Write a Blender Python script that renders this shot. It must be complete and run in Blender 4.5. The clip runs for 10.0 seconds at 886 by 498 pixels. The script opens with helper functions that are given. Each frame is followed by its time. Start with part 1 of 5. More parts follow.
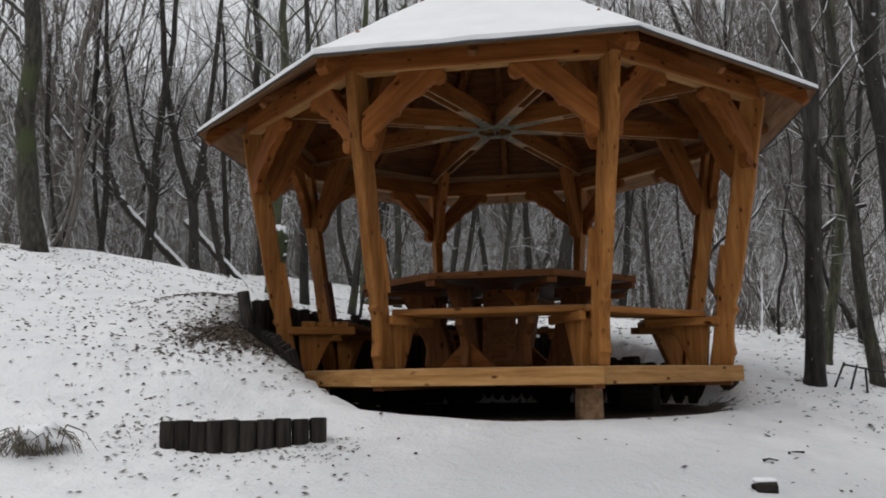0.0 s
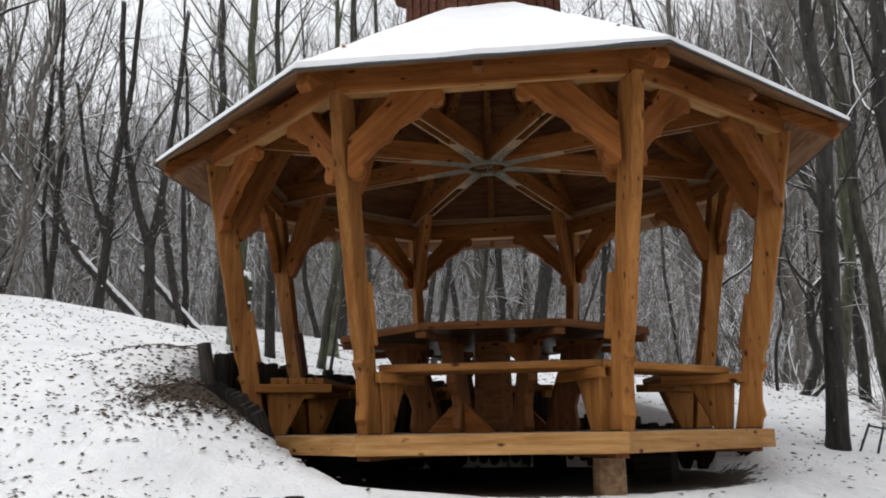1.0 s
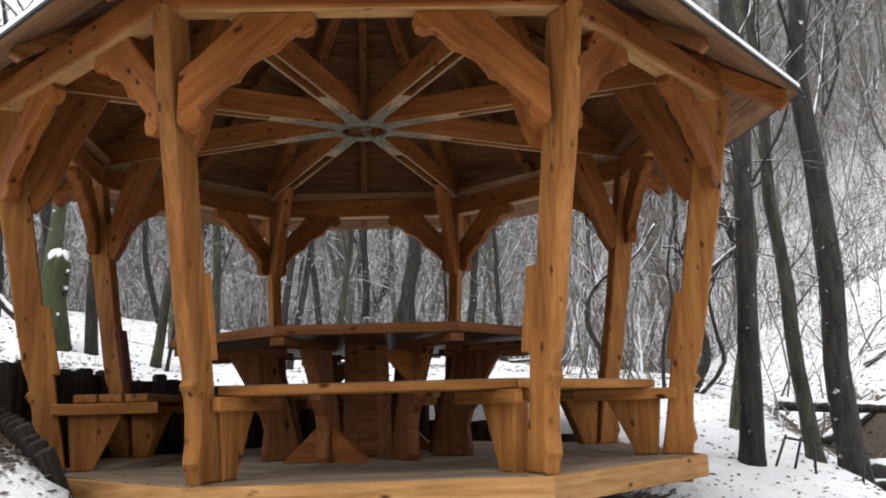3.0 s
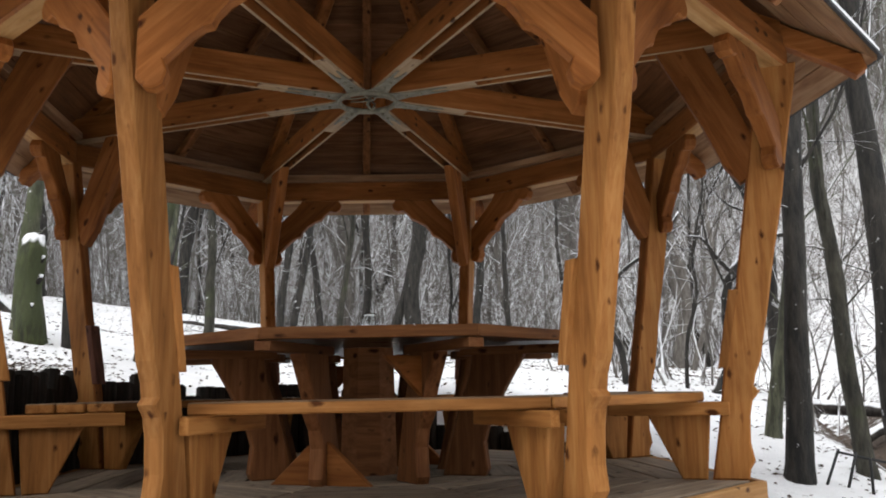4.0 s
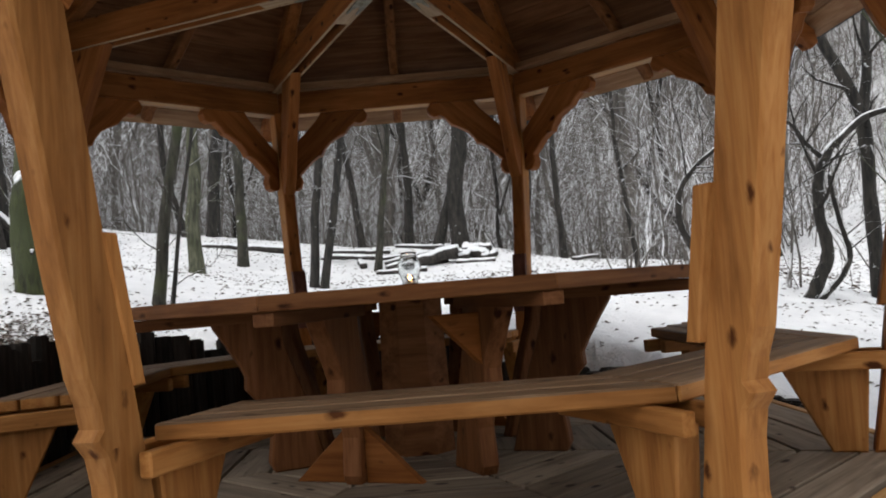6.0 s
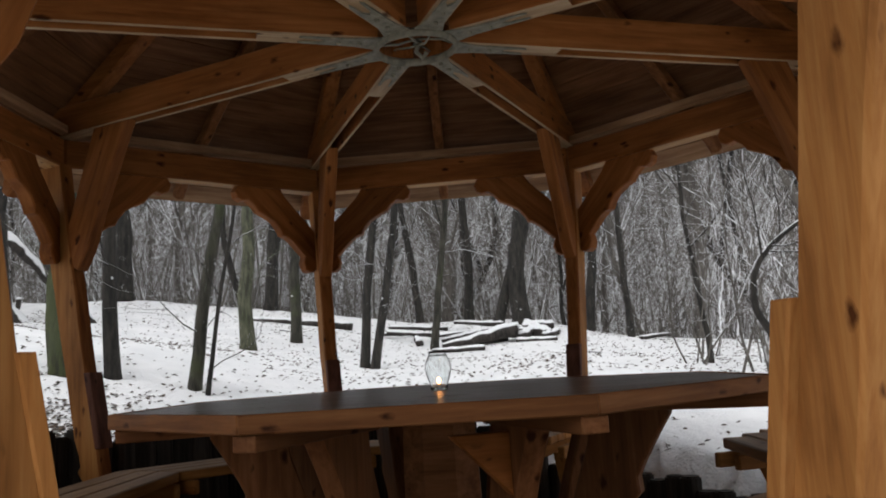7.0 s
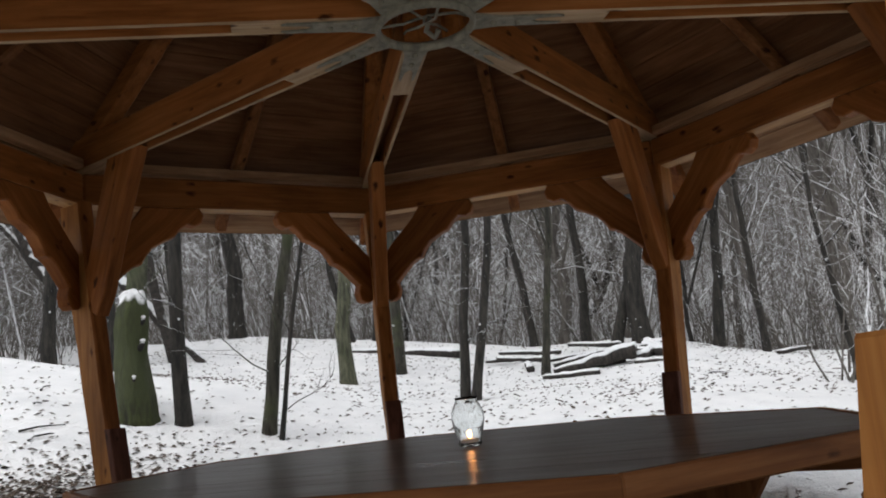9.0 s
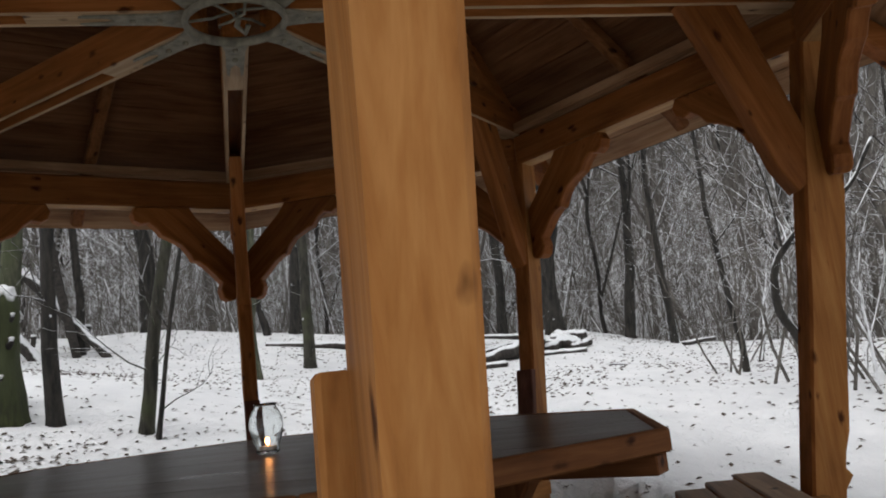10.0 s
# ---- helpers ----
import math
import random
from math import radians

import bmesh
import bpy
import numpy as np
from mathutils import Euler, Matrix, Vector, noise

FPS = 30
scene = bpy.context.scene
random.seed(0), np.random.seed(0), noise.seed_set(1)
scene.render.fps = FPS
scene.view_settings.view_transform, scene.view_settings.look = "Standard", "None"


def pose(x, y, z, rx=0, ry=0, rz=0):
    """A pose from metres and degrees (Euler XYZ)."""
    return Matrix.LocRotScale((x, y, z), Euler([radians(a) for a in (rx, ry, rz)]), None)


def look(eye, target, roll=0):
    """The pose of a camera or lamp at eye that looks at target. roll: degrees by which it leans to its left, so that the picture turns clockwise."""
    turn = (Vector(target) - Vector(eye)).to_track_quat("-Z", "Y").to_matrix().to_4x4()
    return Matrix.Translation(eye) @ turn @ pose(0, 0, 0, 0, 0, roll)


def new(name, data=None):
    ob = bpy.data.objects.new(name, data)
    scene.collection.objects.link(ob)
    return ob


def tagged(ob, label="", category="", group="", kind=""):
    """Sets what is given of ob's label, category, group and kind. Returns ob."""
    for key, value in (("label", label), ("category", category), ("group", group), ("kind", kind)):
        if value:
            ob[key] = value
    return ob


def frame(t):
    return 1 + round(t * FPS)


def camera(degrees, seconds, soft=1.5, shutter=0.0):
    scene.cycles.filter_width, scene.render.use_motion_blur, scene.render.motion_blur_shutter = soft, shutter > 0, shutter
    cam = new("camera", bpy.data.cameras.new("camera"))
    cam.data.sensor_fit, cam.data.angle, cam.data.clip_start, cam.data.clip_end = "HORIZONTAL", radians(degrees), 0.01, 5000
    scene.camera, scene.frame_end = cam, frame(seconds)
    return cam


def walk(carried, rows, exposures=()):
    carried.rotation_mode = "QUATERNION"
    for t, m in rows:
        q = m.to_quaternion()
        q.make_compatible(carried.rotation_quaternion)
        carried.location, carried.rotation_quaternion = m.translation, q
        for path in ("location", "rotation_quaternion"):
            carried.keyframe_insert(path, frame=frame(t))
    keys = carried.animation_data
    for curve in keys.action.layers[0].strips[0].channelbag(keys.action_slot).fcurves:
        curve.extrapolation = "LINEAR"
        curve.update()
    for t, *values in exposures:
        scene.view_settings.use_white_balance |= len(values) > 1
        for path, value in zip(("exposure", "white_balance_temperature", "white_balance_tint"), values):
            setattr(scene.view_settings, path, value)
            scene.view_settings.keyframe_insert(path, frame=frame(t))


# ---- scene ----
cam = camera(55.8, 10.0, soft=1.9)
# seconds, eye, a point looked at, roll in degrees
PATH = [
    (0, (0.725, -8.433, -0.064), (0.426, -6.478, 0.237), -0.8),
    (0.5, (0.55, -8.062, -0.05), (0.27, -6.107, 0.268), 0.5),
    (1, (0.351, -7.617, 0.03), (0.15, -5.672, 0.451), -0.9),
    (1.5, (0.346, -7.192, 0.161), (0.216, -5.244, 0.595), -3.1),
    (2, (0.245, -6.883, 0.191), (0.182, -4.933, 0.63), -2.3),
    (2.5, (0.126, -6.556, 0.314), (0.141, -4.591, 0.686), -0.9),
    (2.7, (0.154, -6.424, 0.335), (0.27, -4.46, 0.697), -1.2),
    (3.8, (0.169, -5.627, 0.442), (0.314, -3.669, 0.827), -1.9),
    (4, (0.14, -5.458, 0.502), (0.268, -3.491, 0.837), -1.1),
    (4.5, (0.103, -5.239, 0.607), (0.279, -3.27, 0.909), -1.7),
    (5, (0.063, -4.837, 0.639), (0.259, -2.865, 0.91), -1.0),
    (5.5, (0.039, -4.547, 0.767), (0.22, -2.557, 0.86), -3.7),
    (5.7, (0.094, -4.459, 0.767), (0.201, -2.463, 0.847), -4.4),
    (6.8, (0.247, -3.911, 0.94), (0.152, -1.927, 1.175), -3.6),
    (7, (0.327, -3.808, 0.941), (0.192, -1.832, 1.216), -3.7),
    (7.5, (0.489, -3.604, 0.998), (0.2, -1.657, 1.348), -3.2),
    (8, (0.549, -3.38, 0.98), (0.211, -1.436, 1.309), -1.9),
    (8.5, (0.574, -3.146, 1.011), (0.211, -1.207, 1.339), -3.2),
    (9, (0.656, -3.006, 1.006), (0.223, -1.085, 1.358), -5.9),
    (9.5, (0.878, -2.924, 1.014), (0.448, -1.001, 1.356), -4.6),
    (10, (1.141, -2.855, 1.008), (0.837, -0.903, 1.322), -6.4),
]
walk(cam, [(t, look(eye, target, roll)) for t, eye, target, roll in PATH],
     exposures=[(0.0, -0.12), (0.5, 0.05), (1.0, 0.36), (2.0, 0.76), (2.7, 0.95), (4.5, 0.96), (5.5, 0.80), (7.0, 0.50), (9.0, 0.46), (10.0, 0.34)])

# ---- sky and light: overcast winter day ----
world = bpy.data.worlds.new("overcast_sky")
scene.world = world
world.use_nodes = True
wn, wl = world.node_tree.nodes, world.node_tree.links
sky = wn.new("ShaderNodeTexSky")
sky.sky_type, sky.sun_disc = "NISHITA", False
sky.sun_elevation, sky.sun_rotation = radians(66), radians(220)
sky.air_density, sky.dust_density = 1.0, 4.0
cloud = wn.new("ShaderNodeHueSaturation")
cloud.inputs["Saturation"].default_value = 0.12
wl.new(sky.outputs[0], cloud.inputs["Color"])
cloud.inputs["Value"].default_value = 0.05
# an even cover of cloud in front of the blue
cover = wn.new("ShaderNodeMix")
cover.data_type, cover.blend_type = "RGBA", "ADD"
cover.inputs["Factor"].default_value = 1.0
cover.inputs[7].default_value = (0.62, 0.635, 0.66, 1)
wl.new(cloud.outputs[0], cover.inputs[6])
wl.new(cover.outputs[2], wn["Background"].inputs["Color"])
wn["Background"].inputs["Strength"].default_value = 1.0
lamp = bpy.data.lights.new("sun", "SUN")
lamp.energy, lamp.angle, lamp.color = 0.5, radians(50), (1.0, 0.97, 0.93)
sun = new("sun", lamp)
sun.matrix_world = look((-5, -6, 18), (0, 0, 0))


# ---- materials ----
def material(name):
    m = bpy.data.materials.new(name)
    m.use_nodes = True
    return m, m.node_tree.nodes, m.node_tree.links, m.node_tree.nodes["Principled BSDF"]


def node(nodes, kind, **inputs):
    n = nodes.new(kind)
    for key, value in inputs.items():
        n.inputs[key.replace("_", " ")].default_value = value
    return n


def ramp(nodes, stops):
    n = nodes.new("ShaderNodeValToRGB")
    e = n.color_ramp.elements
    while len(e) < len(stops):
        e.new(0.5)
    for slot, (p, c) in zip(e, stops):
        slot.position, slot.color = p, (*c, 1)
    return n


def wood(name, dark, mid, light, rough=0.6, knots=True, gloss=0.09):
    """Sawn wood with its grain along the piece's own x."""
    m, n, l, b = material(name)
    co = n.new("ShaderNodeTexCoord")
    info = n.new("ShaderNodeObjectInfo")
    shift = n.new("ShaderNodeVectorMath")
    shift.operation = "MULTIPLY_ADD"
    shift.inputs[1].default_value = (13.0, 7.0, 5.0)
    l.new(info.outputs["Random"], shift.inputs[0])
    l.new(co.outputs["Object"], shift.inputs[2])
    mp = node(n, "ShaderNodeMapping", Scale=(1.1, 14.0, 14.0))
    l.new(shift.outputs[0], mp.inputs["Vector"])
    g = node(n, "ShaderNodeTexNoise", Scale=1.6, Detail=5.0, Roughness=0.6, Distortion=0.5)
    l.new(mp.outputs[0], g.inputs["Vector"])
    fine = node(n, "ShaderNodeMapping", Scale=(4.0, 90.0, 90.0))
    l.new(shift.outputs[0], fine.inputs["Vector"])
    g2 = node(n, "ShaderNodeTexNoise", Scale=1.0, Detail=3.0)
    l.new(fine.outputs[0], g2.inputs["Vector"])
    mix = n.new("ShaderNodeMath")
    mix.operation = "MULTIPLY_ADD"
    mix.inputs[1].default_value = 0.3
    l.new(g2.outputs["Fac"], mix.inputs[0])
    l.new(g.outputs["Fac"], mix.inputs[2])
    col = ramp(n, [(0.42, dark), (0.63, mid), (0.88, light)])
    l.new(mix.outputs[0], col.inputs[0])
    out = col.outputs[0]
    # broad tone and stains
    sm = node(n, "ShaderNodeMapping", Scale=(0.9, 3.0, 3.0))
    l.new(shift.outputs[0], sm.inputs["Vector"])
    st = node(n, "ShaderNodeTexNoise", Scale=1.9, Detail=6.0, Roughness=0.62)
    l.new(sm.outputs[0], st.inputs["Vector"])
    sr = ramp(n, [(0.3, (0.58, 0.52, 0.47)), (0.5, (0.95, 0.94, 0.92)), (0.72, (1.14, 1.12, 1.10))])
    l.new(st.outputs["Fac"], sr.inputs[0])
    mu = n.new("ShaderNodeMix")
    mu.data_type, mu.blend_type = "RGBA", "MULTIPLY"
    mu.inputs["Factor"].default_value = 0.8
    l.new(out, mu.inputs[6])
    l.new(sr.outputs[0], mu.inputs[7])
    out = mu.outputs[2]
    # a tone of its own for each piece
    hv = node(n, "ShaderNodeHueSaturation")
    mr = node(n, "ShaderNodeMapRange", To_Min=0.82, To_Max=1.18)
    l.new(info.outputs["Random"], mr.inputs["Value"])
    l.new(mr.outputs[0], hv.inputs["Value"])
    l.new(out, hv.inputs["Color"])
    out = hv.outputs[0]
    if knots:
        km = node(n, "ShaderNodeMapping", Scale=(8.0, 16.0, 16.0))
        l.new(shift.outputs[0], km.inputs["Vector"])
        wob = node(n, "ShaderNodeTexNoise", Scale=2.6, Detail=2.0)
        l.new(km.outputs[0], wob.inputs["Vector"])
        bent = n.new("ShaderNodeVectorMath")
        bent.operation = "MULTIPLY_ADD"
        bent.inputs[1].default_value = (0.35, 0.35, 0.35)
        l.new(wob.outputs["Color"], bent.inputs[0])
        l.new(km.outputs[0], bent.inputs[2])
        v = node(n, "ShaderNodeTexVoronoi", Scale=1.0, Randomness=1.0)
        l.new(bent.outputs[0], v.inputs["Vector"])
        size = n.new("ShaderNodeSeparateColor")
        l.new(v.outputs["Color"], size.inputs[0])
        grow = node(n, "ShaderNodeMapRange", From_Min=0.0, From_Max=1.0, To_Min=-0.22, To_Max=0.30)
        l.new(size.outputs[0], grow.inputs["Value"])
        rest = n.new("ShaderNodeMath")
        rest.operation = "SUBTRACT"
        l.new(grow.outputs[0], rest.inputs[0])
        l.new(v.outputs["Distance"], rest.inputs[1])
        kr = node(n, "ShaderNodeMapRange", From_Min=-0.05, From_Max=0.12)
        l.new(rest.outputs[0], kr.inputs["Value"])
        kx = n.new("ShaderNodeMix")
        kx.data_type = "RGBA"
        kx.inputs[7].default_value = (dark[0] * 0.30, dark[1] * 0.22, dark[2] * 0.18, 1)
        l.new(kr.outputs[0], kx.inputs[0])
        l.new(out, kx.inputs[6])
        out = kx.outputs[2]
    b.inputs["Specular IOR Level"].default_value = gloss
    l.new(out, b.inputs["Base Color"])
    rr = node(n, "ShaderNodeMapRange", To_Min=rough - 0.12, To_Max=rough + 0.15)
    l.new(st.outputs["Fac"], rr.inputs["Value"])
    l.new(rr.outputs[0], b.inputs["Roughness"])
    bp = node(n, "ShaderNodeBump", Strength=0.25, Distance=0.01)
    l.new(mix.outputs[0], bp.inputs["Height"])
    l.new(bp.outputs[0], b.inputs["Normal"])
    return m


def bark(name, dark, light, moss=0.0, snow=0.62, scale=9.0, flecks=0.0):
    """Ridged bark; snow lies where the wood faces up, moss in patches."""
    m, n, l, b = material(name)
    co = n.new("ShaderNodeTexCoord")
    info = n.new("ShaderNodeObjectInfo")
    shift = n.new("ShaderNodeVectorMath")
    shift.operation = "MULTIPLY_ADD"
    shift.inputs[1].default_value = (17.0, 11.0, 3.0)
    l.new(info.outputs["Random"], shift.inputs[0])
    l.new(co.outputs["Object"], shift.inputs[2])
    mp = node(n, "ShaderNodeMapping", Scale=(scale, scale, scale * 0.22))
    l.new(shift.outputs[0], mp.inputs["Vector"])
    g = node(n, "ShaderNodeTexNoise", Scale=2.0, Detail=6.0, Roughness=0.65)
    l.new(mp.outputs[0], g.inputs["Vector"])
    col = ramp(n, [(0.38, dark), (0.66, light)])
    l.new(g.outputs["Fac"], col.inputs[0])
    out = col.outputs[0]
    pa = node(n, "ShaderNodeTexNoise", Scale=1.3, Detail=4.0)
    l.new(shift.outputs[0], pa.inputs["Vector"])
    if moss:
        mr = ramp(n, [(0.62 - moss, (0, 0, 0)), (0.72 - moss * 0.6, (1, 1, 1))])
        l.new(pa.outputs["Fac"], mr.inputs[0])
        mm = n.new("ShaderNodeMix")
        mm.data_type = "RGBA"
        mm.inputs[7].default_value = (0.050, 0.061, 0.022, 1)
        l.new(mr.outputs[0], mm.inputs[0])
        l.new(out, mm.inputs[6])
        out = mm.outputs[2]
    geo = n.new("ShaderNodeNewGeometry")
    sep = n.new("ShaderNodeSeparateXYZ")
    l.new(geo.outputs["Normal"], sep.inputs[0])
    pn = node(n, "ShaderNodeTexNoise", Scale=5.0, Detail=2.0)
    l.new(shift.outputs[0], pn.inputs["Vector"])
    ad = n.new("ShaderNodeMath")
    ad.operation = "MULTIPLY_ADD"
    ad.inputs[1].default_value = 0.8
    l.new(pn.outputs["Fac"], ad.inputs[0])
    l.new(sep.outputs["Z"], ad.inputs[2])
    mr2 = node(n, "ShaderNodeMapRange", From_Min=snow + 0.3, From_Max=snow + 0.45)
    l.new(ad.outputs[0], mr2.inputs["Value"])
    cover = mr2.outputs[0]
    if flecks:
        # crumbs of blown snow caught in the bark
        fl = node(n, "ShaderNodeTexNoise", Scale=11.0, Detail=4.0, Roughness=0.6)
        l.new(shift.outputs[0], fl.inputs["Vector"])
        fr = node(n, "ShaderNodeMapRange", From_Min=0.74 - flecks, From_Max=0.78 - flecks)
        l.new(fl.outputs["Fac"], fr.inputs["Value"])
        most = n.new("ShaderNodeMath")
        most.operation = "MAXIMUM"
        l.new(mr2.outputs[0], most.inputs[0])
        l.new(fr.outputs[0], most.inputs[1])
        cover = most.outputs[0]
    sx = n.new("ShaderNodeMix")
    sx.data_type = "RGBA"
    sx.inputs[7].default_value = (0.82, 0.83, 0.85, 1)
    l.new(cover, sx.inputs[0])
    l.new(out, sx.inputs[6])
    l.new(sx.outputs[2], b.inputs["Base Color"])
    b.inputs["Roughness"].default_value = 0.85
    bp = node(n, "ShaderNodeBump", Strength=0.9, Distance=0.03)
    l.new(g.outputs["Fac"], bp.inputs["Height"])
    l.new(bp.outputs[0], b.inputs["Normal"])
    return m


def plain(name, color, rough=0.6, metal=0.0, vary=0.25, scale=6.0, bump=0.2):
    m, n, l, b = material(name)
    co = n.new("ShaderNodeTexCoord")
    g = node(n, "ShaderNodeTexNoise", Scale=scale, Detail=5.0, Roughness=0.6)
    l.new(co.outputs["Object"], g.inputs["Vector"])
    lo = tuple(c * (1 - vary) for c in color)
    hi = tuple(min(1, c * (1 + vary)) for c in color)
    col = ramp(n, [(0.3, lo), (0.7, hi)])
    l.new(g.outputs["Fac"], col.inputs[0])
    l.new(col.outputs[0], b.inputs["Base Color"])
    b.inputs["Roughness"].default_value, b.inputs["Metallic"].default_value = rough, metal
    bp = node(n, "ShaderNodeBump", Strength=bump, Distance=0.01)
    l.new(g.outputs["Fac"], bp.inputs["Height"])
    l.new(bp.outputs[0], b.inputs["Normal"])
    return m


def snow_ground():
    m, n, l, b = material("snow_with_leaves")
    co = n.new("ShaderNodeTexCoord")
    pos = co.outputs["Object"]
    lump = node(n, "ShaderNodeTexNoise", Scale=2.2, Detail=6.0, Roughness=0.62)
    l.new(pos, lump.inputs["Vector"])
    base = ramp(n, [(0.3, (0.71, 0.718, 0.732)), (0.65, (0.84, 0.842, 0.85))])
    l.new(lump.outputs["Fac"], base.inputs[0])
    # leaves and soil that show through where the cover is thin
    thin = node(n, "ShaderNodeTexNoise", Scale=0.45, Detail=4.0, Roughness=0.6)
    l.new(pos, thin.inputs["Vector"])
    # the bare heap on the bank beside the shelter
    d = n.new("ShaderNodeVectorMath")
    d.operation = "DISTANCE"
    d.inputs[1].default_value = (-2.22, -1.25, 0.25)
    l.new(pos, d.inputs[0])
    heap = node(n, "ShaderNodeMapRange", From_Min=0.15, From_Max=1.05, To_Min=0.31, To_Max=0.0)
    l.new(d.outputs["Value"], heap.inputs["Value"])
    # trodden way in front stays clean
    sp = n.new("ShaderNodeSeparateXYZ")
    l.new(pos, sp.inputs[0])
    way = node(n, "ShaderNodeMapRange", From_Min=-1.6, From_Max=0.2, To_Min=0.0, To_Max=-0.16)
    l.new(sp.outputs["X"], way.inputs["Value"])
    wy = node(n, "ShaderNodeMapRange", From_Min=-3.2, From_Max=-2.2, To_Min=1.0, To_Max=0.0)
    l.new(sp.outputs["Y"], wy.inputs["Value"])
    wm = n.new("ShaderNodeMath")
    wm.operation = "MULTIPLY"
    l.new(way.outputs[0], wm.inputs[0])
    l.new(wy.outputs[0], wm.inputs[1])
    # the bare cut on the far side of the gully
    along = node(n, "ShaderNodeMapping", Location=(6.2, 4.4, -0.3), Rotation=(0.0, 0.0, -0.30), Scale=(1.7, 3.9, 3.0))
    along.vector_type = "TEXTURE"
    l.new(pos, along.inputs["Vector"])
    bank = n.new("ShaderNodeVectorMath")
    bank.operation = "LENGTH"
    l.new(along.outputs[0], bank.inputs[0])
    bare = node(n, "ShaderNodeMapRange", From_Min=0.3, From_Max=0.95, To_Min=0.38, To_Max=0.0)
    l.new(bank.outputs["Value"], bare.inputs["Value"])
    both = n.new("ShaderNodeMath")
    l.new(heap.outputs[0], both.inputs[0])
    l.new(bare.outputs[0], both.inputs[1])
    heap = both
    edge = n.new("ShaderNodeVectorMath")
    edge.operation = "DISTANCE"
    edge.inputs[1].default_value = (-2.45, 1.0, 0.45)
    l.new(pos, edge.inputs[0])
    edged = node(n, "ShaderNodeMapRange", From_Min=0.3, From_Max=1.2, To_Min=0.26, To_Max=0.0)
    l.new(edge.outputs["Value"], edged.inputs["Value"])
    heap = n.new("ShaderNodeMath")
    l.new(both.outputs[0], heap.inputs[0])
    l.new(edged.outputs[0], heap.inputs[1])
    speck = node(n, "ShaderNodeTexNoise", Scale=9.0, Detail=5.0, Roughness=0.7)
    l.new(pos, speck.inputs["Vector"])
    crumb = node(n, "ShaderNodeTexNoise", Scale=31.0, Detail=2.0, Roughness=0.6)
    l.new(pos, crumb.inputs["Vector"])
    s0 = n.new("ShaderNodeMath")
    s0.operation = "MULTIPLY_ADD"
    s0.inputs[1].default_value = 0.30
    l.new(crumb.outputs["Fac"], s0.inputs[0])
    s0b = n.new("ShaderNodeMath")
    s0b.operation = "SUBTRACT"
    s0b.inputs[1].default_value = 0.15
    l.new(speck.outputs["Fac"], s0b.inputs[0])
    l.new(s0b.outputs[0], s0.inputs[2])
    s1 = n.new("ShaderNodeMath")
    s1.operation = "MULTIPLY_ADD"
    s1.inputs[1].default_value = 0.35
    l.new(thin.outputs["Fac"], s1.inputs[0])
    l.new(s0.outputs[0], s1.inputs[2])
    s2 = n.new("ShaderNodeMath")
    l.new(s1.outputs[0], s2.inputs[0])
    l.new(heap.outputs[0], s2.inputs[1])
    s3 = n.new("ShaderNodeMath")
    l.new(s2.outputs[0], s3.inputs[0])
    l.new(wm.outputs[0], s3.inputs[1])
    dry = node(n, "ShaderNodeMapRange", From_Min=2.0, From_Max=2.32, To_Min=0.4, To_Max=0.0)
    l2d = n.new("ShaderNodeVectorMath")
    l2d.operation = "MULTIPLY"
    l2d.inputs[1].default_value = (1, 1, 0)
    l.new(pos, l2d.inputs[0])
    rad = n.new("ShaderNodeVectorMath")
    rad.operation = "LENGTH"
    l.new(l2d.outputs[0], rad.inputs[0])
    l.new(rad.outputs["Value"], dry.inputs["Value"])
    s5 = n.new("ShaderNodeMath")
    l.new(s3.outputs[0], s5.inputs[0])
    l.new(dry.outputs[0], s5.inputs[1])
    s3 = s5
    # under the trees beyond the clearing the leaves lie thicker
    far = n.new("ShaderNodeVectorMath")
    far.operation = "LENGTH"
    l.new(pos, far.inputs[0])
    fm = node(n, "ShaderNodeMapRange", From_Min=19.0, From_Max=27.0, To_Min=0.0, To_Max=0.08)
    l.new(far.outputs["Value"], fm.inputs["Value"])
    s4 = n.new("ShaderNodeMath")
    l.new(s3.outputs[0], s4.inputs[0])
    l.new(fm.outputs[0], s4.inputs[1])
    # the slope by the gully is strewn with brush and leaves
    strewn = node(n, "ShaderNodeMapRange", From_Min=2.8, From_Max=4.8, To_Min=0.0, To_Max=0.07)
    l.new(sp.outputs["X"], strewn.inputs["Value"])
    s6 = n.new("ShaderNodeMath")
    l.new(s4.outputs[0], s6.inputs[0])
    l.new(strewn.outputs[0], s6.inputs[1])
    mask = node(n, "ShaderNodeMapRange", From_Min=0.84, From_Max=0.9)
    l.new(s6.outputs[0], mask.inputs["Value"])
    soiln = node(n, "ShaderNodeTexNoise", Scale=30.0, Detail=3.0)
    l.new(pos, soiln.inputs["Vector"])
    soil = ramp(n, [(0.3, (0.022, 0.016, 0.012)), (0.7, (0.10, 0.065, 0.042))])
    l.new(soiln.outputs["Fac"], soil.inputs[0])
    # trodden, wet snow on the way in front
    tread = node(n, "ShaderNodeMapRange", From_Min=0.0, From_Max=-0.16, To_Min=0.0, To_Max=0.75)
    l.new(wm.outputs[0], tread.inputs["Value"])
    grey = n.new("ShaderNodeMix")
    grey.data_type = "RGBA"
    grey.inputs[7].default_value = (0.54, 0.547, 0.562, 1)
    l.new(tread.outputs[0], grey.inputs[0])
    l.new(base.outputs[0], grey.inputs[6])
    mx = n.new("ShaderNodeMix")
    mx.data_type = "RGBA"
